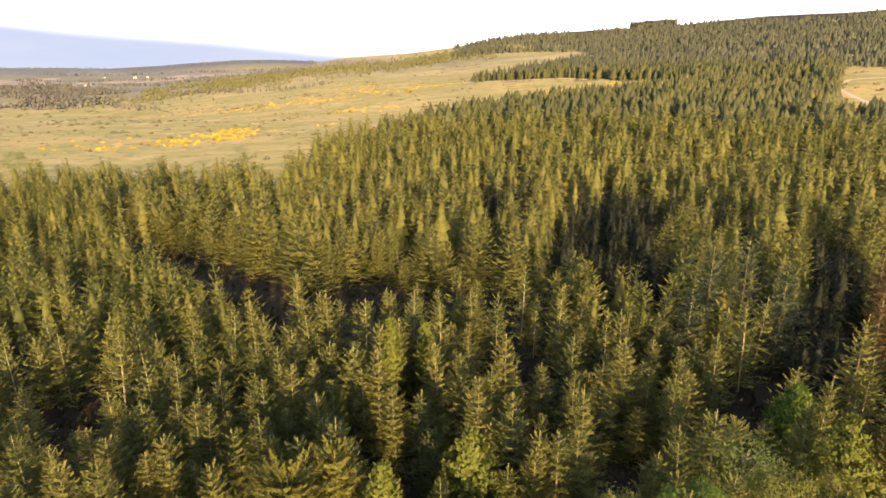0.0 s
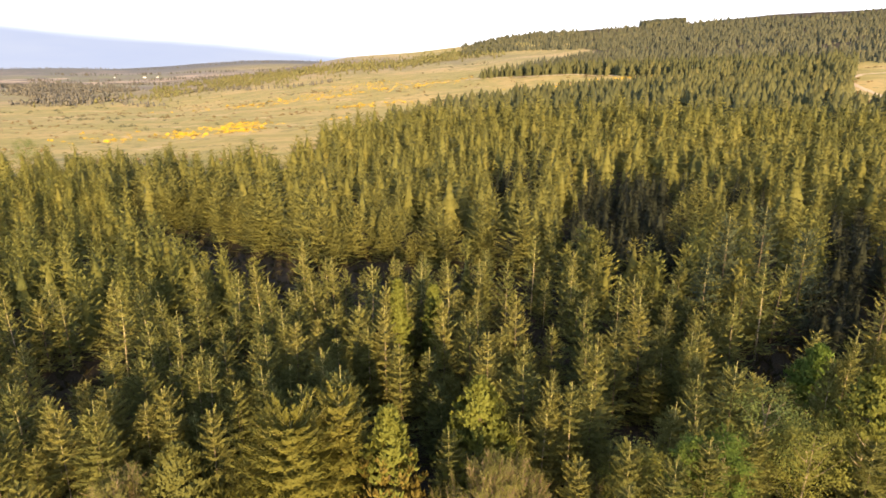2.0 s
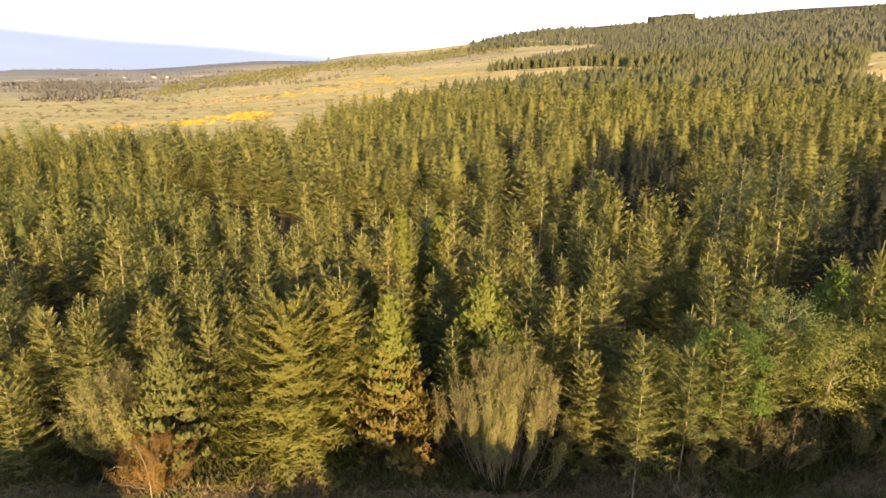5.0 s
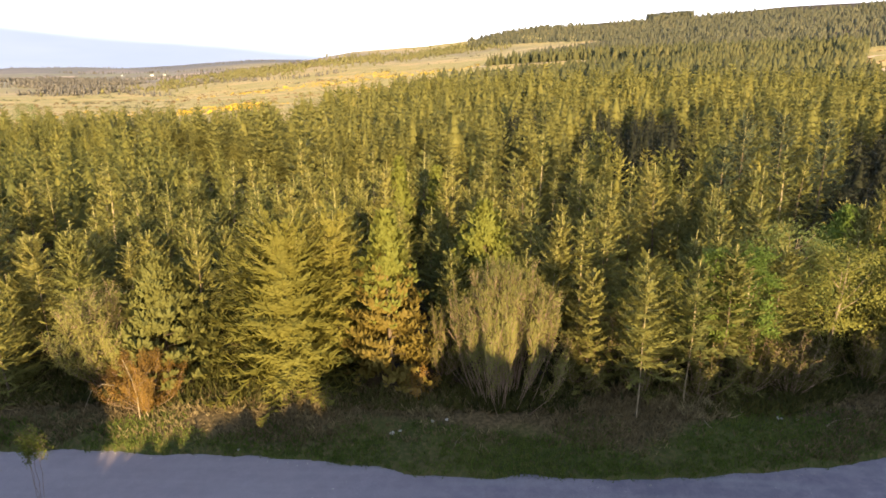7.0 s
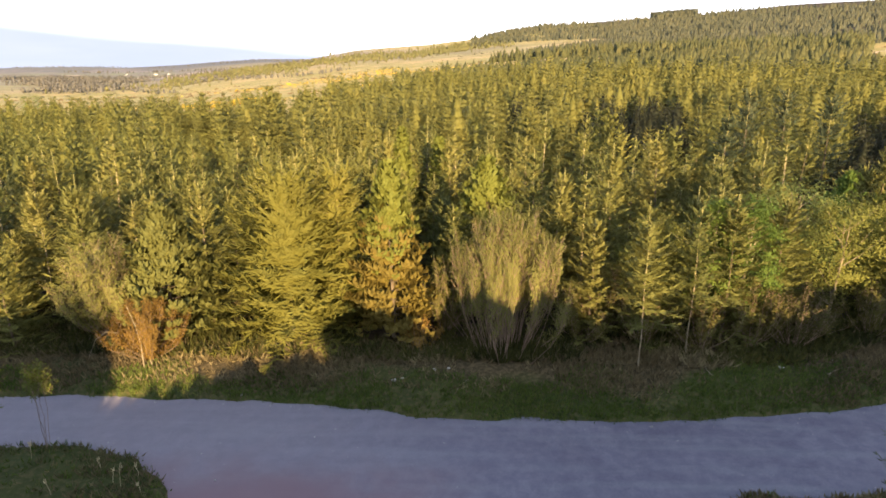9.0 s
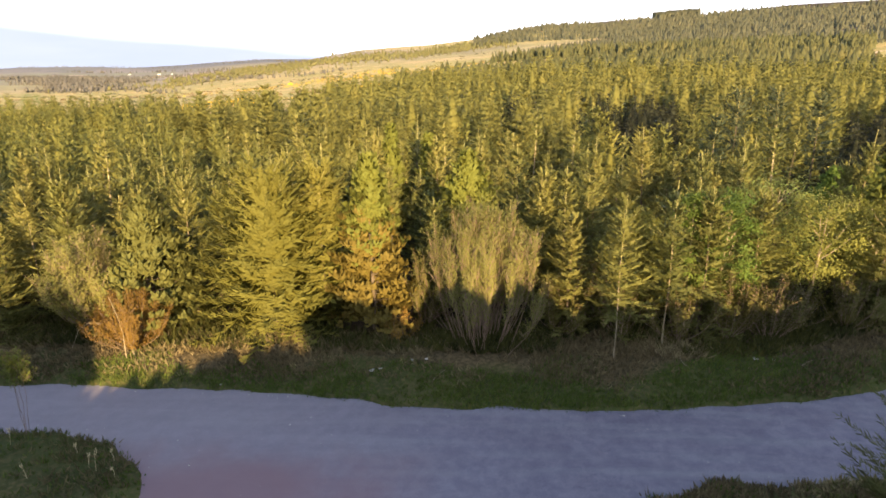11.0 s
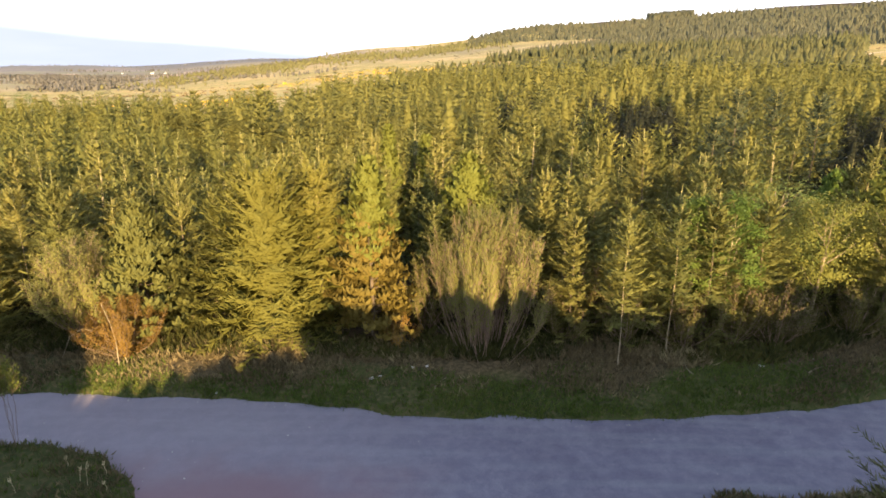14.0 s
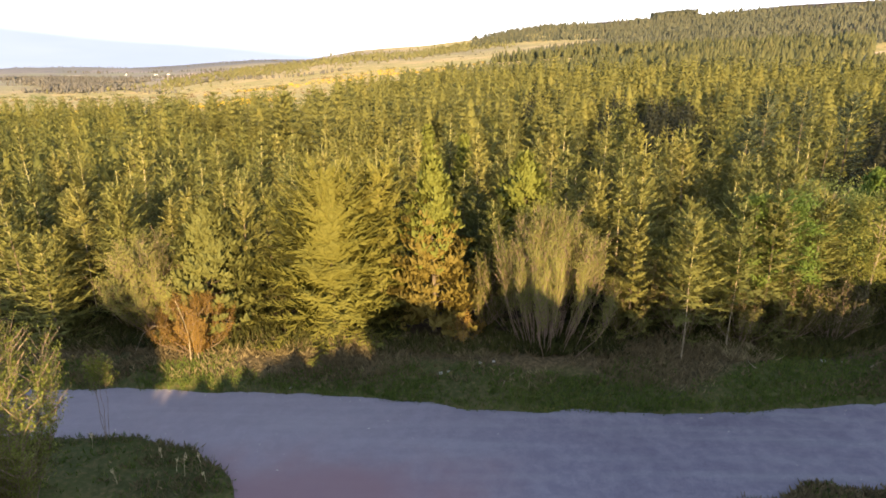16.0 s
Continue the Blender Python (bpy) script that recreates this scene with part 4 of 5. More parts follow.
# broad spruces, green to the ground: place, height, spread, whorls, boughs, fill, twigs, blade, slope at the top
for s, x, y, h, r, whorls, boughs, fill, twigs, wide, up, mat, lab in (
        (201, -7.7, 26.6, 7.6, 4.2, 16, 11, 1.5, 20, 0.032, 0.6, SPRUCE_GOLD, "broad golden-green spruce with boughs down to the verge"),
        (202, -5.7, 28.4, 7.9, 3.2, 15, 9, 1.2, 14, 0.032, 0.7, SPRUCE_GOLD, "tall olive spruce beside a broader one"),
        (203, -12.2, 28.2, 7.1, 2.2, 13, 7, 0.7, 11, 0.026, 0.9, SPRUCE, "olive-green spruce with layered boughs"),
        (210, 6.0, 26.2, 5.9, 1.9, 13, 7, 0.9, 12, 0.028, 0.8, SPRUCE_GREY, "dark green drooping spruce beside the sallow"),
        (211, 8.4, 26.6, 6.6, 2.3, 13, 7, 0.8, 11, 0.028, 0.8, SPRUCE, "olive young spruce at the wood's edge"),
        (212, 12.0, 26.3, 6.9, 2.4, 13, 7, 0.8, 11, 0.028, 0.8, SPRUCE, "slim olive spruce among birches"),
        (213, 15.0, 28.0, 6.4, 2.3, 13, 7, 0.8, 11, 0.028, 0.8, SPRUCE, "young spruce between birch and sallow"),
        (214, -0.2, 28.2, 6.0, 2.0, 13, 7, 0.7, 11, 0.028, 0.8, SPRUCE, "young spruce behind the sallow"),
        (215, 20.6, 27.6, 6.0, 2.4, 13, 7, 0.8, 11, 0.028, 0.8, SPRUCE, "olive spruce beside the dim opening"),
        (204, 25.8, 57.0, 10.3, 3.9, 13, 6, 0.5, 7, 0.065, 0.7, SPRUCE_BLUE, "large silvery spruce with upturned bough tips"),
        (205, 31.2, 61.0, 10.0, 3.8, 13, 6, 0.5, 7, 0.065, 0.7, SPRUCE_BLUE, "large silvery spruce standing over the stand"),
        (206, 30.6, 52.6, 10.0, 3.9, 13, 6, 0.5, 7, 0.065, 0.7, SPRUCE_BLUE, "large silvery spruce beside a dark opening"),
        (207, 21.4, 50.5, 8.6, 3.0, 13, 6, 0.5, 7, 0.060, 0.7, SPRUCE_BLUE, "silver-tipped spruce among olive ones"),
        (208, 12.8, 12.4, 5.9, 3.9, 14, 8, 1.2, 32, 0.014, 0.9, SPRUCE, "young spruce on the near roadside bank")):
    made = spruce(s, h, r, 0.06 if s == 201 else 0.03, whorls, boughs, fill, twigs, 0.50 if s < 203 else 0.68, up=up, droop=-0.02, mess=0.28 if s < 203 else 0.12 if s == 208 else 0.2, wide=wide, twig=0.17 if s == 208 else 0.28, curl=0.15, ragged=0.08 if s < 203 else 0.38)
    set_down(tree_thing("spruce_tree", made, BARK, mat, lab, "conifer", blend=0.68 if s < 203 else 0.55), x, y)
# pines
for x, y, h, r, s, split, up, lo, lab in ((-3.0, 26.6, 8.05, 2.3, 221, 0.60, PINE, PINE_GOLD, "pine with green top and yellowed lower boughs"),
                                          (-13.3, 26.3, 6.0, 2.9, 227, 0.0, SPRUCE_GREY, SPRUCE_GREY, "dense grey-green young pine with upturned shoots"),
                                          (1.4, 30.0, 7.7, 3.0, 222, 0.0, PINE, PINE, "dark green pine with clumped needles"),
                                          (22.8, 31.2, 7.9, 3.2, 223, 0.0, PINE, PINE, "bushy green pine at the dark opening"),
                                          (24.3, 38.6, 5.6, 2.5, 224, 0.0, LEAF_GREEN, LEAF_GREEN, "bright green young pine in the stand"),
                                          (-4.3, 45.1, 8.0, 1.4, 225, 0.0, PINE, PINE, "slim green pine spire in the stand"),
                                          (-1.6, 46.0, 7.2, 1.4, 226, 0.0, PINE, PINE_GOLD, "slim yellow-green pine in the stand")):
    set_down(pine_thing(pine(s, h, r, 0.05, 190, 10 if s in (221, 222, 227) else 5, split), up, lo, lab), x, y)
# larches, reddish brown
for k, (x, y, h) in enumerate(((34.4, 41.5, 8.4), (36.0, 46.5, 9.0), (32.0, 36.0, 8.0), (37.6, 50.0, 9.0), (28.6, 34.5, 7.2), (38.5, 43.5, 8.6), (41.5, 55.0, 9.2), (44.5, 60.0, 9.2))):
    made = spruce(240 + k, h, 2.1, 0.08, 11, 6, 0.6, 6, 0.8, up=0.7, wide=0.045, mess=0.2)
    set_down(tree_thing("larch_tree", made, BARK, LARCH, "reddish-brown larch just coming into needle", "larch", "larches by the opening"), x, y)
# broadleaved trees on the sunny side of the wood
for x, y, h, r, s, mat, lab in ((13.3, 27.4, 6.6, 1.4, 261, LEAF_GREEN, "slender birch in fresh yellow-green leaf"), (17.2, 31.4, 6.4, 2.8, 262, LEAF_BLUE, "rounded grey-green willow in new leaf"),
                                (18.1, 28.6, 6.2, 2.2, 263, LEAF_SALLOW, "bushy olive sallow at the wood's edge"), (11.4, 27.0, 6.6, 1.0, 264, LEAF_GREEN, "thin young birch among spruces"),
                                (9.2, 27.7, 5.6, 1.7, 266, LEAF_SALLOW, "olive sallow between young spruces"), (21.6, 29.6, 5.4, 2.0, 267, LEAF_SALLOW, "low olive sallow by the dim opening"),
                                (-113.0, 158.0, 8.0, 3.4, 265, LEAF_GREEN, "bright green broadleaved tree by the moor")):
    set_down(tree_thing("broadleaved_tree", broadleaf(s, h, r, 16, 100, 105, 0.09), BARK_PALE, mat, lab, "tree", centre=0.5 * h), x, y)
# sallows
SHRUBS = (("sallow_shrub", (291, 6.2, 3.1, 110, 42, 13, 0.105, 0.006, 0.30, 0.010, 2.0, 2.0, 0.15), LEAF_WAND, "large yellow-green sallow with upright wands over bare reddish stems", 2.1, 25.5),
          ("sallow_shrub", (282, 5.2, 2.5, 44, 44, 16, 0.08, 0.007, 0.2, 0.016), LEAF_WAND, "dense yellow-green sallow bush on the verge", -16.0, 26.0),
          ("willow_shrub", (283, 6.7, 1.9, 34, 56, 22, 0.062, 0.004, 0.1, 0.010), LEAF_WILLOW, "sunlit yellow-green willow by the side road", -14.1, 14.2),
          ("willow_sapling", (284, 3.3, 0.46, 4, 34, 12, 0.07, 0.004, 0.68, 0.003), LEAF_WILLOW, "slender willow sapling with a sunlit leafy top on the grass island", -14.0, 18.3),
          ("withered_shrub", (285, 3.0, 1.75, 40, 34, 20, 0.066, 0.008, 0.05, 0.012), RUST, "rust-brown withered shrub on the verge", -13.3, 24.2),
          ("withered_shrub", (286, 1.6, 1.0, 12, 20, 7, 0.11, 0.008, 0.1), RUST, "low rust-brown shrub beneath a pine", -1.6, 25.4))
for name, spec, mat, lab, x, y in SHRUBS:
    set_down(shrub_thing(name, shrub(*spec), BARK_GREY, mat, lab, "shrub"), x, y)
# dim twiggy thicket under the first trees
for k, spots in enumerate((((5.6, 26.4), (10.9, 25.6), (16.4, 27.3), (19.0, 27.0)), ((8.4, 25.9), (13.2, 26.0), (-0.6, 27.4), (21.4, 29.0)), ((6.9, 27.6), (12.2, 27.4), (15.0, 25.9), (-17.4, 26.6)))):
    bush = shrub_thing("thicket_shrub", shrub(310 + k, 2.5 + 0.4 * k, 1.5, 20, 24, 6, 0.10, 0.008, 0.12, 0.013), BARK_GREY, THICKET, "dim twiggy shrub under the wood's first trees", "shrub")
    tagged(bush, "dim twiggy shrub under the wood's first trees", "shrub", "thicket under the trees")
    put_copies(bush, spots, G, 0.85, 1.15)
# slim bare stems that stand out
for x, y, h in ((7.6, 23.8, 6.3), (-18.5, 28.4, 6.9), (-20.6, 28.8, 6.6), (10.0, 25.0, 6.7)):
    made = spruce(int(h * 10), h, 1.65, 0.36, 10, 6, 0.6, 9, 0.55, wide=0.028, ragged=0.5, mess=0.2, stout=0.0055)
    set_down(tree_thing("bare_sapling", made, BARK_PALE, SPRUCE, "pale thin bare stem with a small crown", "sapling", EDGE), x, y)


# ---- verge, undergrowth, stones ----
def tufts(name, x, y, blades, high, wide, g, material, label, flat=0.9, sink=0.02):
    """Bunches of blades joined into one mesh."""
    n = len(x) * blades
    px, py = np.repeat(x, blades) + g.normal(0, 0.07, n), np.repeat(y, blades) + g.normal(0, 0.07, n)
    root = np.stack([px, py, land(px, py) - sink], -1)
    ln = np.repeat(high * np.ones(len(x)), blades) * (0.5 + 0.7 * g.random(n))
    v, t = sprigs(root, g.random(n) * 6.283, flat + 1.8 * g.random(n), ln, wide * (0.6 + 0.8 * g.random(n)), g.normal(0, 0.7, n))
    tone = np.repeat(np.clip(0.5 + 0.35 * wave(x, y, 2.3, 1) + g.normal(0, 0.2, len(x)), 0, 1), blades * 4)
    return tagged(new(name, tri_mesh(name, v, t, material, tone)), label, "undergrowth", kind="stuff")


gx, gy = G.uniform(-26, 24, 26000), np.append(G.uniform(9, 20, 8000), G.uniform(20, 26, 18000))
off_road = road_inside(gx, gy) < -0.12
keep = off_road & (gy < 23.2 + 0.9 * wave(gx, gy, 1.3, 2) + 1.5 * smooth(gx, 8, 13)) & (wave(gx, gy, 1.7, 7) + G.normal(0, 0.4, 26000) > -0.6)
tufts("verge_grass", gx[keep], gy[keep], 4, 0.22, 0.018, G, GRASS, "short green verge grass along the gravel")
keep = off_road & (wave(gx, gy, 2.2, 3) + G.normal(0, 0.35, 26000) > np.where(gy > 22.3, -0.05 + 0.5 * smooth(gx, 9, 13) - 0.4 * smooth(gx, 13, 15), np.where(gy < 19, 0.6, 0.5))) & ((gy > 21.8) | (gy < 19))
tufts("dead_grass", gx[keep], gy[keep], 4, 0.32, 0.018, G, LITTER, "straw-coloured dead grass on the bank", 0.5)
kx, ky = G.uniform(-19, -8, 2600), G.uniform(9, 18.6, 2600)
keep = (road_inside(kx, ky) < -0.2) & (wave(kx, ky, 1.5, 4) + G.normal(0, 0.3, 2600) > 0.3)
tufts("island_grass", kx[keep], ky[keep], 8, 0.26, 0.007, G, DRY, "dry straw grass in patches on the grass island", 0.8)
hx, hy = G.uniform(-32, 30, 4200), 24.2 + np.abs(G.normal(0, 2.6, 4200))
hy += np.maximum(0, hx - 14) * 0.4
keep = wave(hx, hy, 2.6, 9) + G.normal(0, 0.3, 4200) > -0.2
tufts("bramble_thicket", hx[keep], hy[keep], 14, 0.55, 0.026, G, BRAMBLE, "low bramble and fern under the first trees", 0.4)
keep = wave(hx, hy, 2.0, 12) + G.normal(0, 0.3, 4200) > 0.25
tufts("dead_bracken", hx[keep], hy[keep] - 0.3, 10, 0.48, 0.017, G, LITTER, "brown dead bracken and twigs below the trees", 0.3)
# dark undergrowth added where the ride and the gaps lie in shade
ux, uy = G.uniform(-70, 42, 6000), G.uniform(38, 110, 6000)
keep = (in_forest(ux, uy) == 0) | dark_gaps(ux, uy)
tufts("ride_shade_growth", ux[keep], uy[keep], 6, 0.9, 0.07, G, RIDE_SHADE, "undergrowth along the ride, coloured near black for shade", 0.3)
hx, hy = G.uniform(6.8, 17, 900), 16.9 - np.abs(G.normal(0, 1.2, 900))
keep = road_inside(hx, hy) < -0.25
hx, hy = hx[keep], hy[keep]
tufts("bracken_heap", hx, hy, 8, 0.24, 0.03, G, LITTER, "heap of brown dead bracken by the road", 0.3)


def stones(name, x, y, size, g, material, label, category, road=True):
    v0 = np.array([[1, 0, 0], [-1, 0, 0], [0, 1, 0], [0, -1, 0], [0, 0, 0.8], [0, 0, -0.6]], float)
    f0 = np.array([[0, 2, 4], [2, 1, 4], [1, 3, 4], [3, 0, 4], [2, 0, 5], [1, 2, 5], [3, 1, 5], [0, 3, 5]])
    n = len(x)
    z = np.full(n, -0.69) if road else land(x, y) + 0.02
    v = v0[None] * (0.6 + 0.7 * g.random((n, 6, 1))) * size[:, None, None] + np.stack([x, y, z], -1)[:, None]
    f = f0[None] + (np.arange(n) * 6)[:, None, None]
    return tagged(new(name, tri_mesh(name, v.reshape(-1, 3), f.reshape(-1, 3), material)), label, category, kind="stuff")


def stone_material():
    m, t, p = shader("pale_stone", 0.85)
    c = mixc(t, ramp(t, noise_fac(t, 20.0, 4.0), 0.3, 0.7), (0.24, 0.23, 0.22), (0.44, 0.42, 0.40))
    t.links.new(c, p.inputs["Base Color"])
    return m


STONE = stone_material()
STALK = bark("dry_stalk", (0.34, 0.28, 0.17), (0.52, 0.45, 0.30))
rx, ry = G.uniform(-18, 17, 2600), G.uniform(11, 22, 2600)
d = road_inside(rx, ry)
keep = (d > 0.05) & ((G.random(2600) < 0.05) | ((d < 0.35) & (G.random(2600) < 0.5)))
stones("loose_gravel", rx[keep], ry[keep], 0.018 + 0.03 * G.random(keep.sum()) ** 3, G, STONE, "loose pale stones on the gravel road", "gravel")
for x, y, s in ((-2.55, 22.9, 0.16), (-2.2, 23.0, 0.12), (-0.9, 23.5, 0.15), (-0.3, 23.6, 0.13), (13.6, 24.0, 0.15), (14.3, 23.9, 0.12), (16.0, 24.6, 0.13), (-8.6, 22.0, 0.1)):
    bm = bmesh.new()
    bmesh.ops.create_icosphere(bm, subdivisions=2, radius=s)
    for v in bm.verts:
        v.co *= 0.8 + 0.4 * noise.noise(v.co * 9 + Vector((x, y, 0)))
        v.co.z *= 0.65
    me = bpy.data.meshes.new("stone")
    bm.to_mesh(me)
    bm.free()
    me.materials.append(STONE)
    set_down(tagged(new("stone", me), "pale grey stone lying in the verge grass", "stone", "stones on the verge"), x, y, x * 40)
for x, y, a, ln in ((0.05, 22.2, 60, 0.9), (15.2, 23.4, 20, 1.2), (-17.2, 24.8, 75, 1.6), (10.5, 23.2, 100, 0.8), (-15.7, 19.2, 20, 0.5)):
    k = np.linspace(0, 1, 5)
    me = tri_mesh("fallen_branch", *tube(np.stack([k * ln, 0.08 * np.sin(k * 4) * ln, 0.07 + 0.16 * k * ln], -1), 0.022 * (1 - k) + 0.008, 5), BARK_PALE)
    set_down(tagged(new("fallen_branch", me), "pale dead branch lying on the verge", "branch", "dead branches on the verge"), x, y, a)

# bare limbs beside the withered shrub
for ends, thick in ((((-13.25, 23.4, -0.3), (-13.2, 23.35, 1.0), (-13.35, 23.4, 1.7), (-13.6, 23.4, 2.6)), 0.032), (((-14.2, 23.5, 1.35), (-14.7, 23.5, 1.40), (-15.3, 23.6, 1.0), (-16.0, 23.7, -0.3)), 0.026),
                    (((-12.9, 23.5, -0.3), (-13.1, 23.4, 0.9), (-12.8, 23.4, 1.9)), 0.022)):
    limb = np.array(ends)
    me = tri_mesh("bare_limb", *tube(limb, np.linspace(thick, 0.010, len(limb)), 6), BARK_PALE)
    tagged(new("bare_limb", me), "pale barkless limb standing in the withered shrub", "branch", "bare limbs on the verge")
# dry flower stalks on the grass island
for k, (x, y, h) in enumerate(((-10.4, 16.4, 0.85), (-10.75, 16.6, 0.5), (-14.1, 17.6, 0.6), (-10.1, 16.9, 0.45), (-12.3, 15.9, 0.55), (-9.6, 16.1, 0.4), (-11.6, 17.3, 0.4))):
    u = np.linspace(0, 1, 4)
    stalk = tube(np.stack([0.12 * h * u * u, 0.02 * np.sin(u * 5 + k), u * h], -1), 0.010 - 0.004 * u, 4)
    g = np.random.default_rng(400 + k)
    head = sprigs(np.stack([0.12 * h * np.ones(14), np.zeros(14), h * (0.75 + 0.25 * g.random(14))], -1), g.random(14) * 6.283, 1.0 + g.random(14), np.full(14, 0.11), np.full(14, 0.012), g.normal(0, 0.8, 14))
    top = new("dry_stalk")
    part("stalk", tri_mesh("stalk", *stalk, STALK), top)
    part("seed_head", tri_mesh("seed_head", *head, STALK), top)
    set_down(tagged(top, "pale dry flower stalk in the island grass", "dry plant", "dry stalks on the island"), x, y, 50 * k)


# ---- moor: gorse, tussocks, far houses, hedges ----
def bushes(name, x, y, size, g, material, label, category="shrubs"):
    """Low uneven mounds of leaf clumps, joined."""
    per = 26
    n = len(x) * per
    a, q = g.random(n) * 6.283, np.sqrt(g.random(n))
    s = np.repeat(size, per)
    px, py = np.repeat(x, per) + np.cos(a) * q * s, np.repeat(y, per) + np.sin(a) * q * s
    z = np.repeat(land(x, y), per) + s * 0.8 * (1 - q * q) * g.random(n)
    v, t = sprigs(np.stack([px, py, z], -1), g.random(n) * 6.283, 0.2 + 1.2 * g.random(n), s * (0.35 + 0.4 * g.random(n)), s * 0.16, g.normal(0, 0.8, n))
    tone = np.repeat(np.clip(g.normal(0.55, 0.25, len(x)), 0, 1), per * 4)
    return tagged(new(name, tri_mesh(name, v, t, material, tone)), label, category, kind="stuff")


def patchy(g, n, x0, x1, y0, y1, size, seed, above):
    x, y = g.uniform(x0, x1, n), g.uniform(y0, y1, n)
    k = (wave(x, y, size, seed) > above) & (in_forest(x, y) == 0)
    return x[k], y[k]


mx, my = [], []
for cx0, cy0, sx0, sy0, count in ((-97, 266, 7, 9, 80), (-108, 256, 6, 4, 26), (-122, 246, 9, 6, 12), (-139, 233, 5, 4, 12), (-128, 425, 22, 10, 60), (-93, 440, 14, 8, 50), (-50, 358, 8, 5, 36),
                                  (-78, 540, 12, 12, 50), (-44, 470, 18, 10, 60), (-12, 485, 10, 6, 36), (26, 331, 9, 4, 24), (70, 374, 14, 4, 20), (120, 396, 20, 3, 30), (-57, 291, 2, 2, 6)):
    count *= 3
    mx.append(G.normal(cx0, sx0 * 1.4, count)), my.append(G.normal(cy0, sy0 * 1.5, count))
mx, my = np.concatenate(mx), np.concatenate(my)
keep = (in_forest(mx, my) == 0) & (wave(mx, my, 6, 3) > -0.2)
bushes("gorse", mx[keep], my[keep], 0.35 + 0.75 * G.random(keep.sum()), G, GORSE, "yellow flowering gorse across the moor")
tx, ty = patchy(G, 1500, -260, 200, 150, 520, 22, 4, -0.1)
bushes("moor_tussocks", tx, ty, 0.5 + 0.7 * G.random(len(tx)), G, STRAW, "straw-coloured tussocks on the moor", "grass")
tx, ty = patchy(G, 1000, -420, 60, 170, 760, 40, 8, 0.35)
bushes("moor_scrub", tx, ty, 0.8 + 1.0 * G.random(len(tx)), G, FAR_WOOD, "dark low scrub dotting the moor")
tx, ty = patchy(G, 900, 140, 420, 220, 480, 20, 8, 0.0)
bushes("clearing_scrub", tx, ty, 0.6 + 0.9 * G.random(len(tx)), G, STRAW, "dry scrub on the felled clearing")


def plain(name, colour, rough=0.8):
    m, t, p = shader(name, rough)
    c = mixc(t, ramp(t, noise_fac(t, 3.0, 4.0), 0.3, 0.7), tuple(q * 0.85 for q in colour), colour)
    t.links.new(c, p.inputs["Base Color"])
    return m


def ribbon(name, points, wide, material, label):
    """A worn track laid over the land."""
    p = np.array(points, float)
    u = np.linspace(0, len(p) - 1, 90)
    x, y = np.interp(u, range(len(p)), p[:, 0]), np.interp(u, range(len(p)), p[:, 1])
    nx, ny = -np.gradient(y), np.gradient(x)
    q = np.hypot(nx, ny)
    rows = []
    for s in (-1, -0.4, 0.4, 1):
        w = s * wide * (0.8 + 0.3 * wave(x, y, 9))
        xx, yy = x + nx / q * w, y + ny / q * w
        rows.append(np.stack([xx, yy, land(xx, yy) + (0.12 if abs(s) < 1 else -0.2)], -1))
    v = np.stack(rows, 1).reshape(-1, 3)
    tagged(new(name, tri_mesh(name, v, grid_faces(90, 4)[:, ::-1], material, smooth_shade=True)), label, "track", kind="structure")


EARTH = plain("bare_earth", (0.42, 0.33, 0.23))
ribbon("track_moor", ((-40, 500), (3, 483), (50, 452), (83, 440), (120, 405), (158, 380)), 2.6, EARTH, "sandy track along the hill wood's edge")
ribbon("track_clearing", ((150, 215), (177, 253), (190, 300), (196, 318), (219, 343), (240, 345), (300, 360)), 2.6, EARTH, "sandy track through the felled clearing")
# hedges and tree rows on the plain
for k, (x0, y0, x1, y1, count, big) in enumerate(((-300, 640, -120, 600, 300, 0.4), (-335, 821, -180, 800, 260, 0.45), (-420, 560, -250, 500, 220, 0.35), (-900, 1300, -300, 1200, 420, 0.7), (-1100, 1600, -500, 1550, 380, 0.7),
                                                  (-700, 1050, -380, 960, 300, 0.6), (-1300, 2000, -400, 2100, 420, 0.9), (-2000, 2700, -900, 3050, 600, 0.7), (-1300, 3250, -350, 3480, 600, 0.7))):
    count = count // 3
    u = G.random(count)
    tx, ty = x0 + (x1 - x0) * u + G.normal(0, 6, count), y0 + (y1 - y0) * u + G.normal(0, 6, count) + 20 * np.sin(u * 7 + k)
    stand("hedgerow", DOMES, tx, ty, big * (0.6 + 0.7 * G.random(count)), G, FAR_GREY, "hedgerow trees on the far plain")


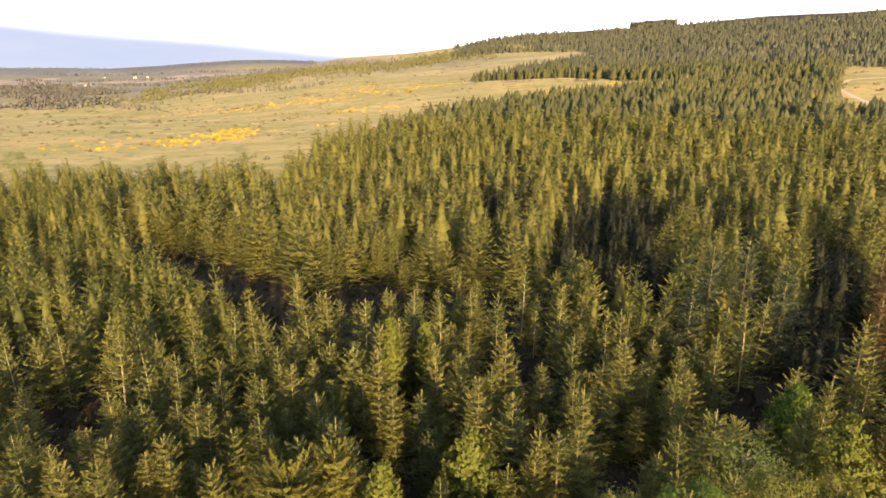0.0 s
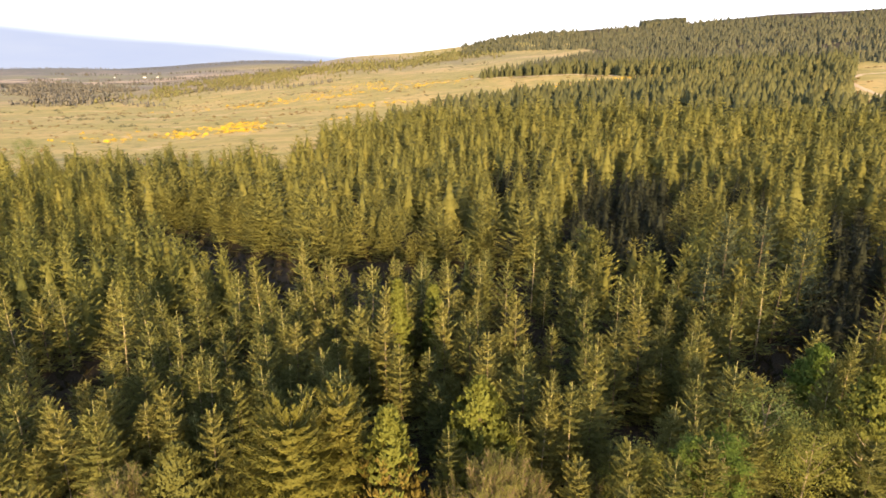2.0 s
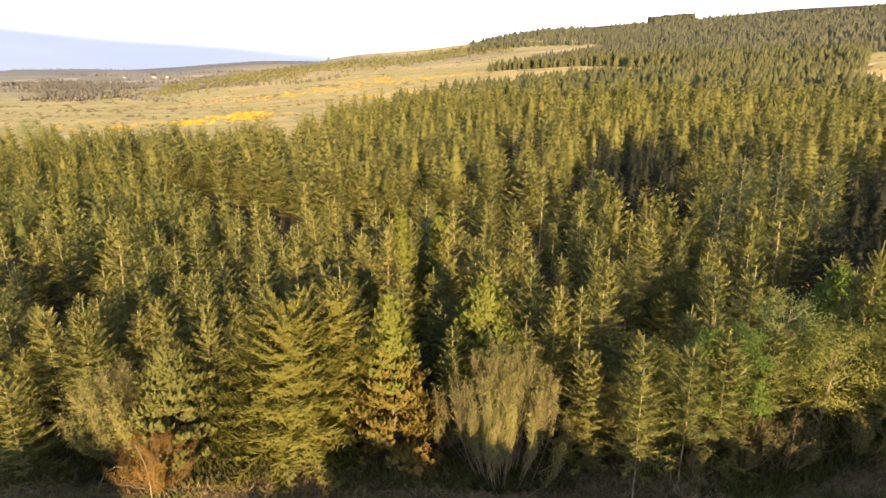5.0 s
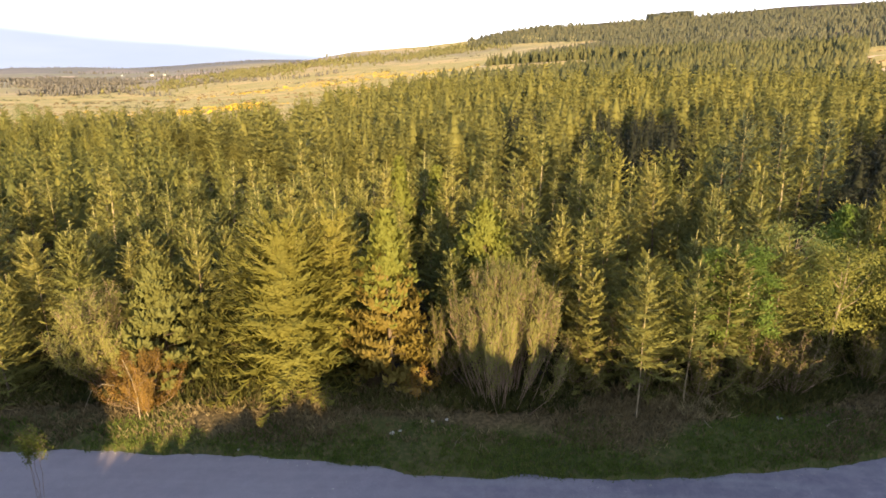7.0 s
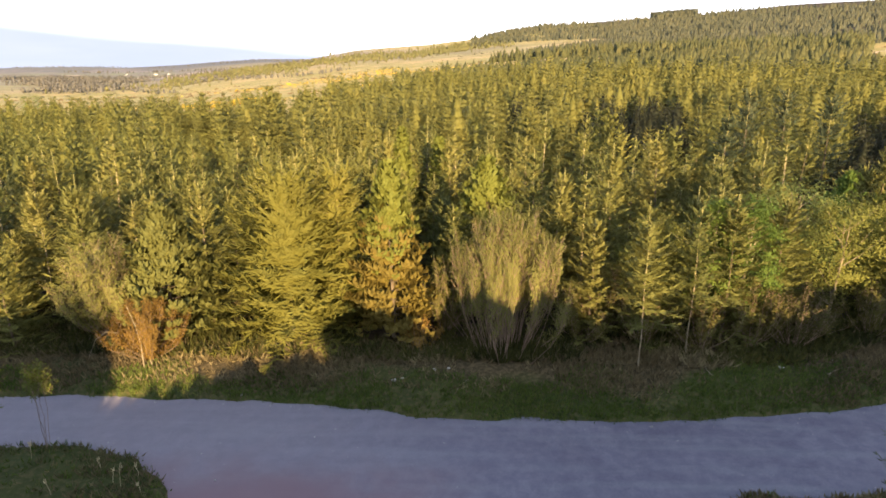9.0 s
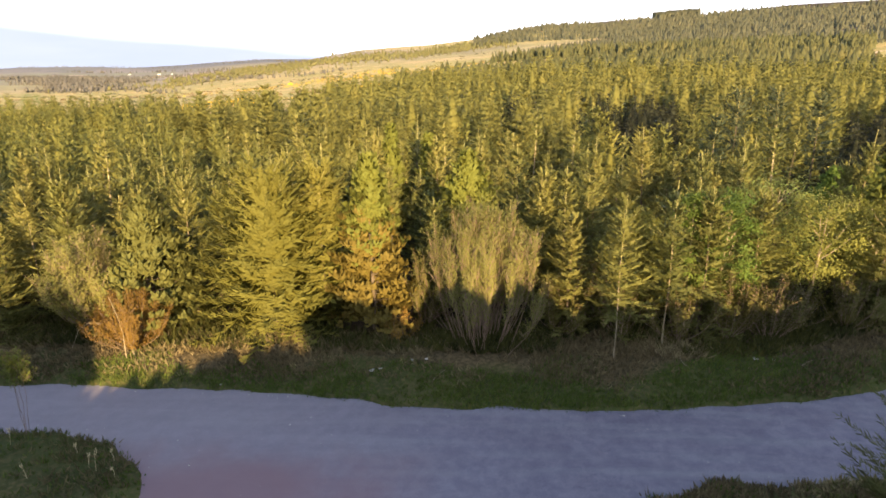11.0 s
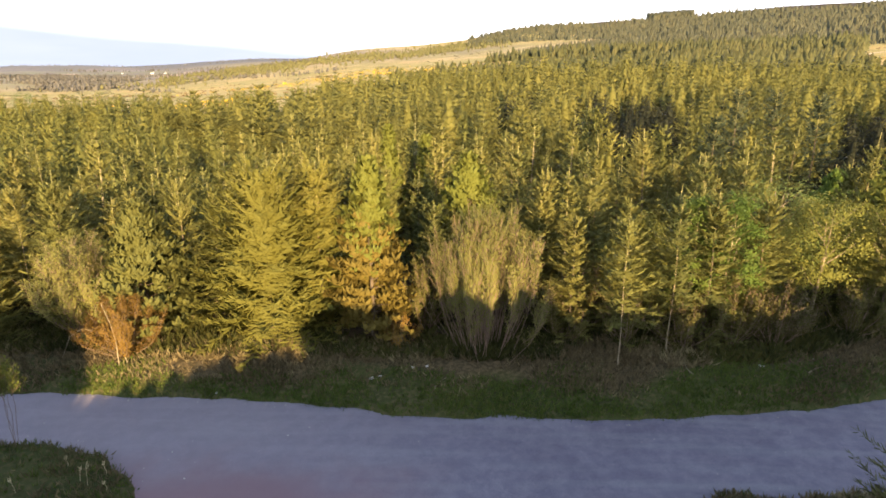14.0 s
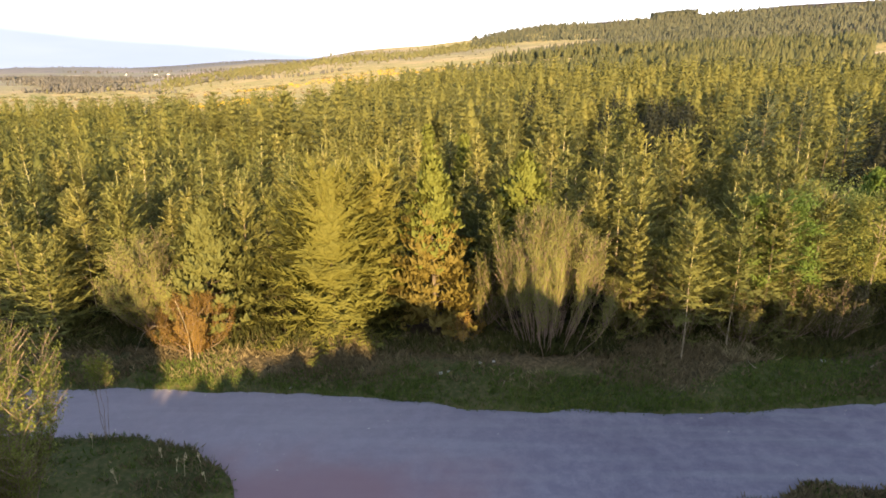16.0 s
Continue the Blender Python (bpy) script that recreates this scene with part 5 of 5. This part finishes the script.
WALL, SLATE, DARK_GLASS = plain("limewash", (0.80, 0.79, 0.76)), plain("slate", (0.10, 0.10, 0.11)), plain("window_dark", (0.03, 0.035, 0.04), 0.2)


def block(x0, y0, z0, x1, y1, z1):
    v = np.array([[x, y, z] for x in (x0, x1) for y in (y0, y1) for z in (z0, z1)], float)
    f = np.array([[0, 1, 3], [0, 3, 2], [4, 6, 7], [4, 7, 5], [0, 4, 5], [0, 5, 1], [2, 3, 7], [2, 7, 6], [0, 2, 6], [0, 6, 4], [1, 5, 7], [1, 7, 3]])
    return v, f


def farmhouse():
    top = new("farmhouse")
    gable = (np.array([[-7, -3.5, 4], [-7, 3.5, 4], [-7, 0, 7], [7, -3.5, 4], [7, 3.5, 4], [7, 0, 7]], float), np.array([[0, 2, 1], [3, 4, 5]]))
    part("wall", tri_mesh("wall", *merge([block(-7, -3.5, -1, 7, 3.5, 4), gable]), WALL), top)
    v = np.array([[-7.4, -4, 3.8], [7.4, -4, 3.8], [7.4, 0, 7.3], [-7.4, 0, 7.3], [-7.4, 4, 3.8], [7.4, 4, 3.8]], float)
    under = v - [0, 0, 0.25]
    f = np.array([[0, 1, 2], [0, 2, 3], [3, 2, 5], [3, 5, 4]])
    part("roof", tri_mesh("roof", *merge([(v, f), (under, f[:, ::-1])]), SLATE), top)
    part("chimney", tri_mesh("chimney", *block(4.5, -0.5, 6, 5.5, 0.5, 8.3), WALL), top)
    for x in (-4.5, 0, 4.5):
        part("window", tri_mesh("window", *block(x - 0.6, -3.56, 1.2, x + 0.6, -3.45, 2.6), DARK_GLASS), top)
    return tagged(top, "white farmhouse with a slate roof, far off", "house", "farmhouses on the plain")


house = farmhouse()
SPOTS = ((-900, 1787, 20), (-1016, 1833, -15), (-871, 1802, 35), (-930, 1840, 5), (-717, 1227, 10))
for i, (x, y, a) in enumerate(SPOTS):
    m = pose(x, y, float(land(x, y)), 0, 0, a) @ Matrix.Scale(0.45, 4)
    if i == 0:
        house.matrix_basis = m
    else:
        copy_thing(house, m).scale = (0.45, 0.45, 0.45)
